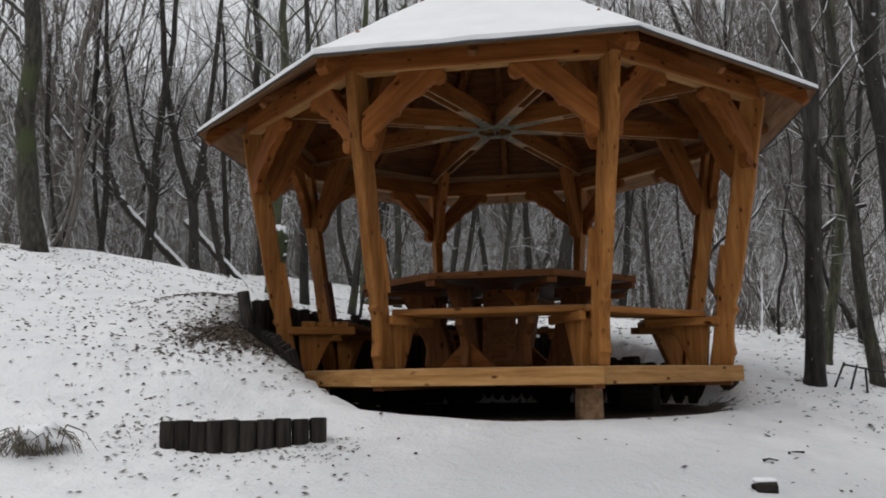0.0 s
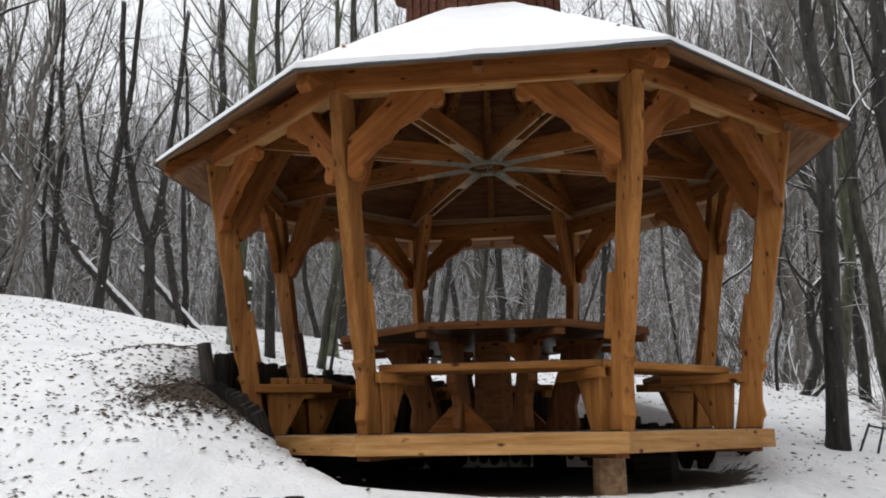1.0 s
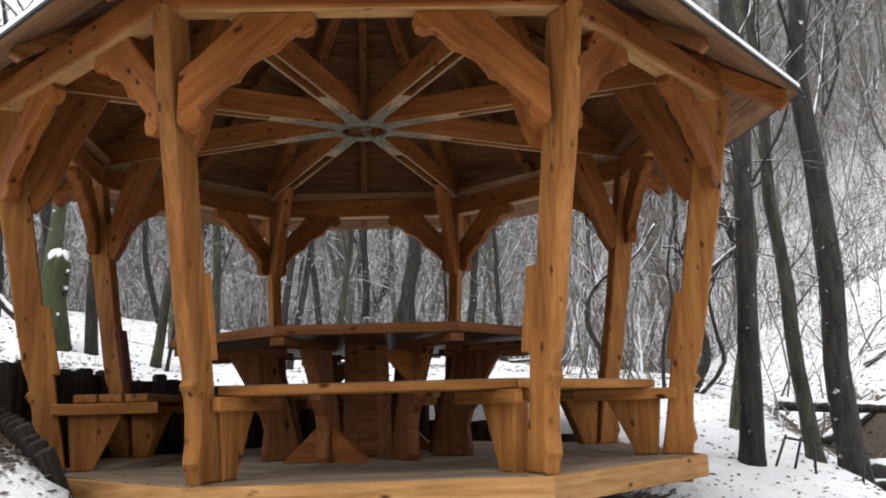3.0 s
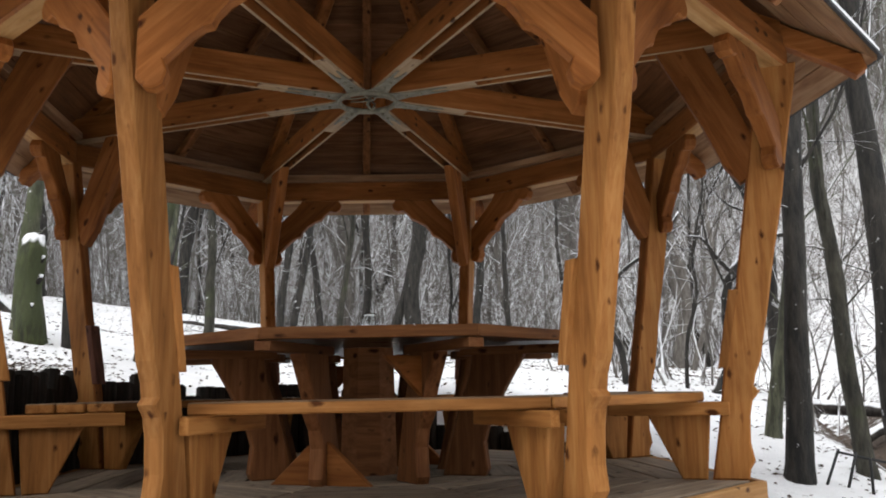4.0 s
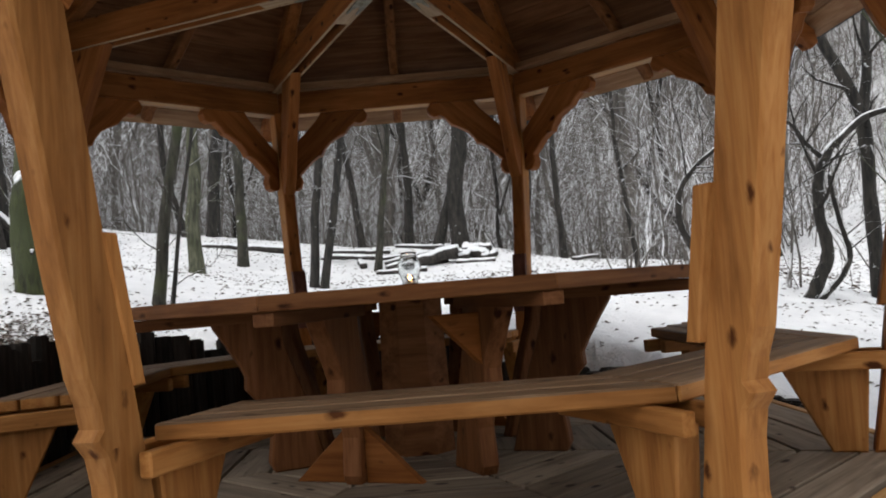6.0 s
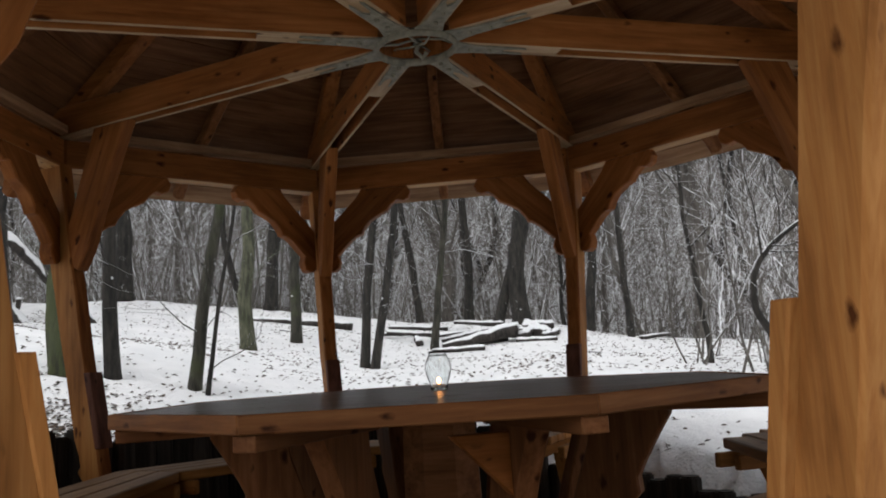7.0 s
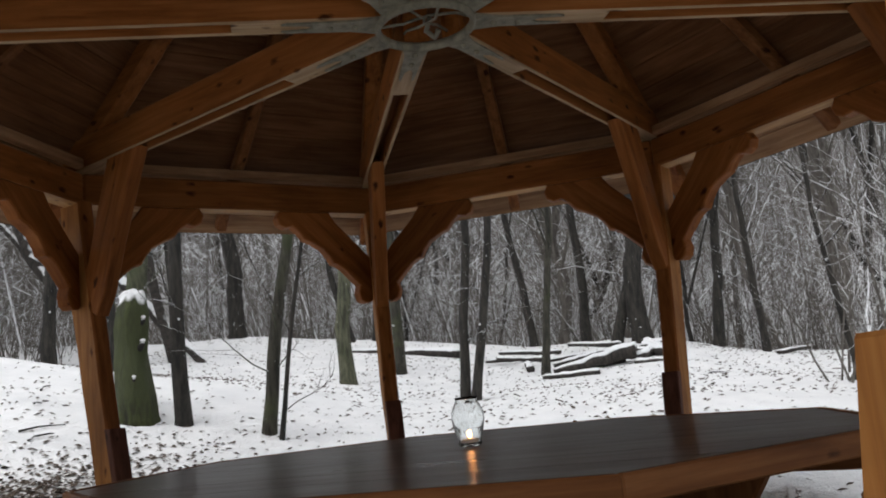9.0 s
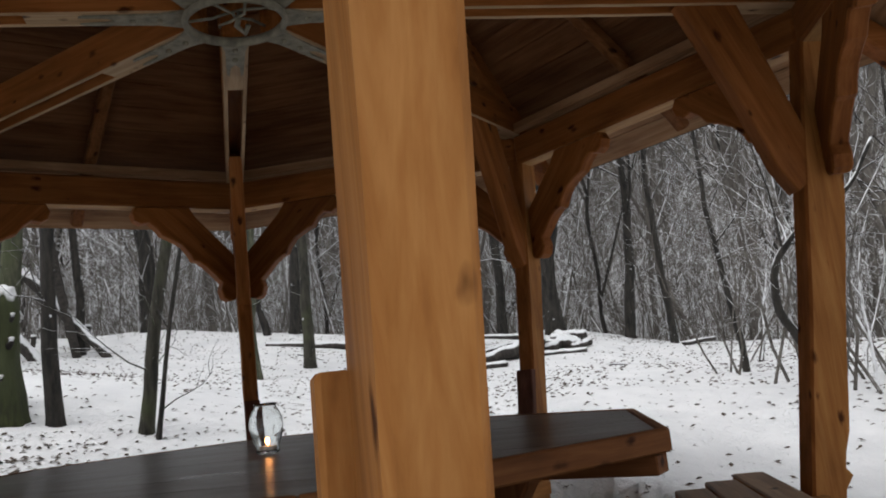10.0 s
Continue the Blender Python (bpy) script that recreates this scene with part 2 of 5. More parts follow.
    l.new(mask.outputs[0], mx.inputs[0])
    l.new(grey.outputs[2], mx.inputs[6])
    l.new(soil.outputs[0], mx.inputs[7])
    brush = node(n, "ShaderNodeTexNoise", Scale=1.6, Detail=8.0, Roughness=0.7)
    l.new(pos, brush.inputs["Vector"])
    tone = ramp(n, [(0.3, (0.045, 0.042, 0.038)), (0.7, (0.24, 0.222, 0.200))])
    l.new(brush.outputs["Fac"], tone.inputs[0])
    reach = node(n, "ShaderNodeMapRange", From_Min=20.0, From_Max=36.0, To_Min=0.0, To_Max=0.85)
    east = n.new("ShaderNodeVectorMath")
    east.operation = "DISTANCE"
    east.inputs[1].default_value = (8.0, 3.0, 0.0)
    l.new(pos, east.inputs[0])
    l.new(east.outputs["Value"], reach.inputs["Value"])
    wood_floor = n.new("ShaderNodeMix")
    wood_floor.data_type = "RGBA"
    l.new(reach.outputs[0], wood_floor.inputs[0])
    l.new(mx.outputs[2], wood_floor.inputs[6])
    l.new(tone.outputs[0], wood_floor.inputs[7])
    l.new(wood_floor.outputs[2], b.inputs["Base Color"])
    b.inputs["Roughness"].default_value = 0.8
    bp = node(n, "ShaderNodeBump", Strength=0.7, Distance=0.05)
    l.new(s1.outputs[0], bp.inputs["Height"])
    l.new(bp.outputs[0], b.inputs["Normal"])
    return m


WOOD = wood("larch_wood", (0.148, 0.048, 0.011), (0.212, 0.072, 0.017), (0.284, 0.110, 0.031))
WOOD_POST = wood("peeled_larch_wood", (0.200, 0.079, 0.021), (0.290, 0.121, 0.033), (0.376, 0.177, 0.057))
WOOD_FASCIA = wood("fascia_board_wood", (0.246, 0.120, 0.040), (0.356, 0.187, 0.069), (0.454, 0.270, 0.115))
# paler copy of the roof wood, with snow light put into the colour
WOOD_EAVE = wood("snowlit_board_wood", (0.17, 0.085, 0.040), (0.25, 0.138, 0.070), (0.34, 0.205, 0.115), knots=False)
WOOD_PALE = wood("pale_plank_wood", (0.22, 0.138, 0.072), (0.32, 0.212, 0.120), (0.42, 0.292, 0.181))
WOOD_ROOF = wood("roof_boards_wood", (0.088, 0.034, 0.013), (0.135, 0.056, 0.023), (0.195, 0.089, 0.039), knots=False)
WOOD_DECK = wood("weathered_deck_wood", (0.115, 0.086, 0.062), (0.200, 0.154, 0.112), (0.290, 0.230, 0.170), rough=0.6)
WOOD_SEAT = wood("weathered_seat_wood", (0.110, 0.064, 0.034), (0.194, 0.116, 0.065), (0.273, 0.179, 0.108), rough=0.45)
WOOD_TABLE = wood("wet_tabletop_wood", (0.026, 0.015, 0.009), (0.044, 0.027, 0.017), (0.066, 0.041, 0.026), rough=0.30, knots=False, gloss=0.38)
WOOD_LEG = wood("table_leg_wood", (0.100, 0.036, 0.013), (0.155, 0.060, 0.022), (0.215, 0.092, 0.037))
WOOD_EDGE = wood("table_edge_wood", (0.105, 0.041, 0.014), (0.155, 0.061, 0.021), (0.215, 0.095, 0.036))
WOOD_TAR = wood("tarred_stake_wood", (0.012, 0.010, 0.009), (0.03, 0.026, 0.023), (0.06, 0.052, 0.046), rough=0.75, knots=False)
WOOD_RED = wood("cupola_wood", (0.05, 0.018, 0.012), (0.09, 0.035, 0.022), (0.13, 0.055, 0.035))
STEEL = plain("aged_zinc_steel", (0.165, 0.146, 0.103), 0.75, 0.0, 0.4, 20.0, 0.8)
FELT = plain("roofing_felt", (0.045, 0.046, 0.048), 0.85, 0.0, 0.3, 40.0)
SNOW = plain("clean_snow", (0.82, 0.825, 0.84), 0.75, 0.0, 0.04, 3.0, 0.5)
SNOWGROUND = snow_ground()
BARK = bark("grey_bark", (0.007, 0.006, 0.005), (0.043, 0.037, 0.030), snow=0.54, flecks=0.06)
BARK_MOSS = bark("mossy_bark", (0.013, 0.012, 0.008), (0.065, 0.060, 0.043), moss=0.10, flecks=0.05)
# forest bark: paler for distance haze put into the colour, with snow on top
BARK_FAR = bark("hazed_snowy_bark", (0.070, 0.061, 0.052), (0.180, 0.162, 0.142), snow=0.46)
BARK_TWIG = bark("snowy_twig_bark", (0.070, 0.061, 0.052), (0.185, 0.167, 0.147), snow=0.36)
# far woods: paler still, mist painted into the bark colour
BARK_HAZE = bark("hazed_far_bark", (0.092, 0.082, 0.071), (0.210, 0.190, 0.168), snow=0.40)
BARK_GREEN = bark("green_lit_bark", (0.030, 0.031, 0.018), (0.120, 0.124, 0.076), moss=0.12, flecks=0.05)
BARK_LOG = bark("fallen_log_bark", (0.016, 0.014, 0.012), (0.06, 0.05, 0.042), snow=0.42)
LEAF = plain("dead_leaf", (0.068, 0.047, 0.032), 0.8, 0.0, 0.6, 30.0)
IRON = plain("dark_iron", (0.03, 0.03, 0.03), 0.6, 0.6)


# ---- builders ----
def mesh_of(bm, name, mat, smooth=False):
    me = bpy.data.meshes.new(name)
    bmesh.ops.recalc_face_normals(bm, faces=bm.faces)
    bm.to_mesh(me)
    bm.free()
    for mm in (mat if isinstance(mat, (list, tuple)) else [mat]):
        me.materials.append(mm)
    if smooth:
        for p in me.polygons:
            p.use_smooth = True
    return me


def part(name, data, parent, m=None, label=""):
    """A mesh as one part of a thing, at m in the thing's own space."""
    ob = new(name, data)
    ob.parent = parent
    if parent.name in SKEWED:
        m = UNTURN @ (m or Matrix())
    if m is not None:
        ob.matrix_basis = m
    if label:
        tagged(ob, label)
    return ob


# the octagon is a little longer across one diagonal than across the other
SKEW = Matrix.Rotation(radians(45), 4, "Z") @ Matrix.Diagonal((0.97, 1.03, 1.0, 1.0))
UNTURN = Matrix.Rotation(radians(-45), 4, "Z")
SKEWED = set()


def thing(name, label, category, group="", kind="", m=None, skewed=False):
    """An empty that carries a thing's parts; those of a skewed one follow the octagon's uneven shape."""
    ob = new(name)
    if skewed:
        SKEWED.add(ob.name)
        m = SKEW
    if m is not None:
        ob.matrix_world = m
    return tagged(ob, label, category, group, kind)


def prism(points, thick, bevel=0.006, bm=None, lift=0.0):
    """A sawn board: its outline in x and z, its thickness along y."""
    own = bm or bmesh.new()
    a = [own.verts.new((x, lift - thick / 2, z)) for x, z in points]
    b = [own.verts.new((x, lift + thick / 2, z)) for x, z in points]
    fs = [own.faces.new(a), own.faces.new(b[::-1])]
    k = len(points)
    for i in range(k):
        fs.append(own.faces.new((a[i], b[i], b[(i + 1) % k], a[(i + 1) % k])))
    bmesh.ops.recalc_face_normals(own, faces=fs)
    if bevel:
        es = {e for f in fs[:2] for e in f.edges}
        bmesh.ops.bevel(own, geom=list(es), offset=bevel, segments=1, affect="EDGES")
    return own


def block(x0, x1, y0, y1, z0, z1, bevel=0.006, bm=None):
    own = bm or bmesh.new()
    r = bmesh.ops.create_cube(own, size=1.0, matrix=Matrix.Translation(((x0 + x1) / 2, (y0 + y1) / 2, (z0 + z1) / 2))
                              @ Matrix.Diagonal((x1 - x0, y1 - y0, z1 - z0, 1)))
    if bevel:
        es = {e for v in r["verts"] for e in v.link_edges}
        bmesh.ops.bevel(own, geom=list(es), offset=bevel, segments=1, affect="EDGES")
    return own


def turn(deg):
    return Matrix.Rotation(radians(deg), 4, "Z")


def tube(path, radii, sides=6, verts=None, faces=None, cap=True):
    """Adds a tapered tube along the path to the lists."""
    n = len(path)
    ref = Vector((0.31, 0.84, 0.44)).normalized()
    start = len(verts)
    for i, p in enumerate(path):
        d = (path[min(i + 1, n - 1)] - path[max(i - 1, 0)]).normalized()
        u = d.cross(ref).normalized()
        v = d.cross(u)
        for k in range(sides):
            a = 2 * math.pi * k / sides
            verts.append(tuple(p + (u * math.cos(a) + v * math.sin(a)) * radii[i]))
    for i in range(n - 1):
        for k in range(sides):
            a, b = start + i * sides + k, start + i * sides + (k + 1) % sides
            faces.append((a, b, b + sides, a + sides))
    if cap:
        faces.append(tuple(start + (n - 1) * sides + k for k in range(sides)))
        faces.append(tuple(start + k for k in reversed(range(sides))))


def soup(name, verts, faces, mat, smooth=True):
    me = bpy.data.meshes.new(name)
    me.from_pydata(verts, [], faces)
    me.materials.append(mat)
    if smooth:
        me.polygons.foreach_set("use_smooth", [True] * len(me.polygons))
    me.update()
    return me


# ---- ground ----
def smooth(e0, e1, v):
    t = min(1.0, max(0.0, (v - e0) / (e1 - e0)))
    return t * t * (3 - 2 * t)


def slope(x, y):
    """The hillside without the shelter's pit."""
    z = -0.42 + (0.19 * (y + 2.3) if y < -2.3 else 0.17 * (min(y, 5) + 2.3))
    if y > 5:
        z += 0.06 * (min(y, 9) - 5) + (0.09 + 0.10 * (1 - smooth(0, 3.5, x))) * max(0, min(y, 13) - 9)
    if y > 13:
        z -= 1.6 * smooth(13, 22, y)
    # unseen rise behind the camera, added to hold off low sky light
    if y < -14:
        z += -(y + 14) * (0.19 + 0.42 * smooth(14, 26, -y)) * (1 - 0.5 * smooth(60, 140, -y))
    left = max(0.0, -x - 1.5)
    z += 0.27 * (left - 0.2 * max(0.0, min(left, 6) - 3) if left < 6 else 5.4 + 0.4 * (min(left, 30) - 6)) * smooth(-9, 1, y) * (1 - 0.4 * smooth(3.5, 9, y))
    z += 0.17 * (1 - smooth(-1.2, 0.6, x)) * (smooth(-2.6, -2.25, y) if y < -2.2 else math.exp(-(y + 2.2) ** 2)) * smooth(-5, -1.5, x)
    # the bank heaped up beside the palisade
    z += 0.50 * math.exp(-((x + 2.85) ** 2 / 1.1 + (y + 0.35) ** 2 / 1.7))
    z += 0.22 * math.exp(-((x + 2.0) ** 2 / 0.5 + (y + 1.75) ** 2 / 0.5))
    right = max(0.0, x - 1.0)
    z -= 0.13 * min(right, 7) * (1 - 0.35 * smooth(2, 8, y))
    # gully beside the trees
    z -= 0.72 * math.exp(-((x - 4.95 - 0.25 * y) / 0.7) ** 2) * smooth(-6, 0, y) * (1 - smooth(7, 11, y))
    # the opposite wooded hillside
    far = math.hypot(x, max(0, y)) if y > 0 else abs(x)
    rise = 0.46 if x > -6 else 0.46 - 0.22 * smooth(6, 30, -x)
    if y > 0:
        z += rise * max(0.0, far - 22) * smooth(20, 34, far) * (1 - 0.55 * smooth(70, 160, far))
    if x > 6:
        z += 0.42 * max(0.0, x - 6.6) * smooth(-8, 4, y) * smooth(6.6, 9.5, x) * (1 - smooth(40, 60, x))
    return z


def octagonal(x, y):
    """How far out a place lies, taken across the nearest side of the shelter."""
    r, a = math.hypot(x, y), math.degrees(math.atan2(y, x))
    return r * math.cos(radians((a + 22.5) % 45 - 22.5))


def ground_z(x, y):
    z = slope(x, y)
    z += 0.05 * noise.noise((x * 0.5, y * 0.5, 0)) + 0.018 * noise.noise((x * 2.1, y * 2.1, 3)) + 0.007 * noise.noise((x * 7, y * 7, 9))
    if math.hypot(x, y) > 18:
        z += 0.6 * noise.noise((x * 0.09, y * 0.09, 5))
    # behind the palisade the cut reaches a little further out
    cut = 0.17 * (smooth(-1.3, -0.5, y) if x < 0 else smooth(0.9, 1.3, y))
    pit = 1 - smooth(2.14 + cut, 2.27 + cut * 0.9, octagonal(x, y))
    return z * (1 - pit) + min(z, -0.40) * pit


def build_ground():
    n = 300
    half = n // 2
    c = [0.0] * (n + 1)
    for i in range(n + 1):
        u = (i - half) / half
        c[i] = 160 * math.sinh(u * 6.2) / math.sinh(6.2) * 1.0
    # finer steps near the shelter
    c = [v * 0.75 + math.copysign(40 * abs((i - half) / half) ** 1.6, v) for i, v in enumerate(c)]
    verts = [(x, y, ground_z(x, y)) for y in c for x in c]
    faces = [(j * (n + 1) + i, j * (n + 1) + i + 1, (j + 1) * (n + 1) + i + 1, (j + 1) * (n + 1) + i) for j in range(n) for i in range(n)]
    me = soup("ground", verts, faces, SNOWGROUND)
    tagged(new("ground", me), "snow-covered forest slope with dead leaves showing through", "ground", kind="structure")


build_ground()

# ---- the shelter ----
SIDES = [22.5 + 45 * k for k in range(8)]      # corners
MIDS = [45 * k for k in range(8)]              # middles of the sides
COS8, TAN8 = math.cos(math.pi / 8), math.tan(math.pi / 8)
gazebo = thing("gazebo", "octagonal open timber shelter with snow-covered roof, built of varnished larch", "gazebo", skewed=True)


def build_posts():
    # outline in r and z: leaning outward, a proud pad inside, a waist outside
    out = [(2.215, 0.0), (2.225, 0.06), (2.25, 0.10), (2.232, 0.20), (2.24, 0.34), (2.258, 0.42), (2.298, 0.47), (2.272, 0.50),
           (2.285, 0.56), (2.318, 0.64), (2.412, 1.15), (2.492, 1.55), (2.62, 2.30)]
    inn = [(2.42, 2.30), (2.215, 1.03), (2.13, 0.60), (2.10, 0.42), (2.03, 0.0)]
    # grain runs along the piece: x is up
    hewn = []
    for k in range(8):
        bm = prism([(z, r) for r, z in out + inn], 0.092, 0.010)
        bmesh.ops.subdivide_edges(bm, edges=[e for e in bm.edges if e.calc_length() > 0.30], cuts=7)
        for v in bm.verts:
            w = noise.noise_vector((v.co.x * 3.1 + 7 * k, v.co.y * 2, v.co.z * 2))
            v.co += Vector((0, w.y * 0.007, w.z * 0.006))
        bmesh.ops.triangulate(bm, faces=[f for f in bm.faces if len(f.verts) > 4])
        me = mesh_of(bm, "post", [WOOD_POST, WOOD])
        # the face towards the table takes the darker wood, shade put into its colour
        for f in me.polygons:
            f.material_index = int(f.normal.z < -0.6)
        hewn.append(me)
    pad = mesh_of(prism([(0.60, 2.095), (0.60, 2.145), (1.03, 2.235), (1.03, 2.178)], 0.098, 0.006), "pad", WOOD_POST)
    # pads of the back posts in dark cupola wood, painted as in shade
    shaded_pad = pad.copy()
    shaded_pad.materials[0] = WOOD_RED
    # one post stands a hand's width aside of its corner
    nudge = {292.5: (0.0, 0.048, 0.0), 247.5: (-0.02, -0.01, 0.0)}
    up = Matrix(((0, 0, 1, 0), (0, -1, 0, 0), (1, 0, 0, 0), (0, 0, 0, 1)))
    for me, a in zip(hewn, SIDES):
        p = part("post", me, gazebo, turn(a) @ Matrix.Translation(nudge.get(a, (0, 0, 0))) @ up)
        if a != 22.5:
            part("pad", pad if a > 180 else shaded_pad, p, Matrix.Translation((0, 0.6 * nudge.get(a, (0, 0))[1], 0)), "plank on the post's inner face")


def side_frame(mid, apothem):
    """x along the side to the left as seen from inside, y outward, z up."""
    a = radians(mid)
    return Matrix(((-math.sin(a), math.cos(a), 0, apothem * math.cos(a)), (math.cos(a), math.sin(a), 0, apothem * math.sin(a)),
                   (0, 0, 1, 0), (0, 0, 0, 1)))


def build_beams():
    bm = bmesh.new()
    o, i = 2.39, 2.25
    vo, vi = o * TAN8, i * TAN8
    p = [(-vo, o - 2.32), (vo, o - 2.32), (vi, i - 2.32), (-vi, i - 2.32)]
    lo = [bm.verts.new((x, y, 2.285)) for x, y in p]
    hi = [bm.verts.new((x, y, 2.465)) for x, y in p]
    bm.faces.new(lo), bm.faces.new(hi[::-1])
    for k in range(4):
        bm.faces.new((lo[k], hi[k], hi[(k + 1) % 4], lo[(k + 1) % 4]))
    bmesh.ops.bevel(bm, geom=list(bm.edges), offset=0.012, segments=1, affect="EDGES")
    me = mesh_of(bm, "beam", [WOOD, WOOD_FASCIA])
    # underside in the paler fascia wood, a painted glow from the snow
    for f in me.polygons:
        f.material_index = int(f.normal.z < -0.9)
    for a in MIDS:
        part("beam", me, gazebo, side_frame(a, 2.32))


def build_braces():
    # outline in s (from the corner along the side) and z
    under = [(0.045, 1.72), (0.075, 1.685), (0.115, 1.68), (0.15, 1.70), (0.165, 1.75), (0.15, 1.80), (0.20, 1.85)]
    under += [(0.255, 1.905), (0.30, 1.935), (0.335, 1.945), (0.355, 1.985), (0.40, 2.04), (0.47, 2.08), (0.53, 2.105)]
    under += [(0.565, 2.15), (0.61, 2.185), (0.66, 2.175), (0.70, 2.195), (0.715, 2.24), (0.69, 2.285)]
    top = [(0.345, 2.285), (0.30, 2.22), (0.045, 1.97)]
    for sgn in (1, -1):
        turned = Matrix.Translation((sgn * 0.35, 0, 2.0)) @ Matrix.Rotation(radians(-43 * sgn), 4, "Y")
        back = turned.inverted()
        flat = [back @ Vector((sgn * s, 0, z)) for s, z in under + top]
        me = mesh_of(prism([(v.x, v.z) for v in flat], 0.085, 0.008), "brace", WOOD)
        for a in MIDS:
            c = 2.30 * TAN8
            part("brace", me, gazebo, side_frame(a, 2.30) @ Matrix.Translation((-sgn * c, 0, 0)) @ turned)


def build_ties():
    bm = block(0.20, 2.56, -0.056, -0.036, 2.462, 2.64, 0.004)
    block(0.20, 2.56, 0.036, 0.056, 2.462, 2.64, 0.004, bm)
    block(0.205, 0.76, -0.038, 0.038, 2.464, 2.63, 0, bm)
    block(0.76, 2.08, -0.038, 0.038, 2.56, 2.63, 0, bm)
    block(2.08, 2.555, -0.038, 0.038, 2.464, 2.63, 0, bm)
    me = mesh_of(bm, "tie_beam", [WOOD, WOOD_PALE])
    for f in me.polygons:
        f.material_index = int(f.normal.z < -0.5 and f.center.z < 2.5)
    # straight inner brace from the post up to the tie
    lean = Matrix.Translation((2.1, 0, 2.1)) @ Matrix.Rotation(radians(64), 4, "Y")
    back = lean.inverted()
    flat = [back @ Vector((r, 0, z)) for r, z in ((2.285, 1.63), (2.335, 1.66), (2.375, 1.88), (2.14, 2.475), (1.87, 2.475), (2.10, 2.0), (2.205, 1.74))]
    mb = mesh_of(prism([(v.x, v.z) for v in flat], 0.08, 0.006), "inner_brace", WOOD)
    for a in SIDES:
        part("tie_beam", me, gazebo, turn(a))
        part("inner_brace", mb, gazebo, turn(a) @ lean)


EAVE_R, EAVE_Z, TOP_R, TOP_Z = 3.03, 2.262, 0.80, 3.67


def roof_z(r):
    return EAVE_Z + (TOP_Z - EAVE_Z) * (EAVE_R - r) / (EAVE_R - TOP_R)


def build_rafters():
    # hip rafter under each corner, its tail rounded
    def rafter(r0, r1, depth, wide, fac):
        lo = [(r, roof_z(r / fac) - depth) for r in (r0, r1 - 0.25, r1 - 0.10)]
        tail = [(r1 - 0.03, roof_z(r1 / fac) - depth * 0.95), (r1 + 0.02, roof_z(r1 / fac) - depth * 0.7), (r1 + 0.0, roof_z(r1 / fac) - 0.02)]
        up = [(r0, roof_z(r0 / fac) - 0.02)]
        return prism(lo + tail + up, wide, 0.01)
    hip = mesh_of(rafter(0.5, 2.95, 0.15, 0.10, 1.0), "hip_rafter", WOOD)
    mid = mesh_of(rafter(0.5, 2.68, 0.11, 0.07, COS8), "rafter", WOOD_EDGE)
    for a in SIDES:
        part("hip_rafter", hip, gazebo, turn(a))
    for a in MIDS:
        part("rafter", mid, gazebo, turn(a))
    # purlin-like inner rim on the beams
    bm = prism([(-2.2 * TAN8, 0), (2.2 * TAN8, 0), (2.2 * TAN8, 0.05), (-2.2 * TAN8, 0.05)], 0.06, 0.004)
    # the rim is in the paler copy too, painted as snow-lit
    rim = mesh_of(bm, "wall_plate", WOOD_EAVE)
    for a in MIDS:
        part("wall_plate", rim, gazebo, side_frame(a, 2.215) @ Matrix.Translation((0, 0, 2.468)))


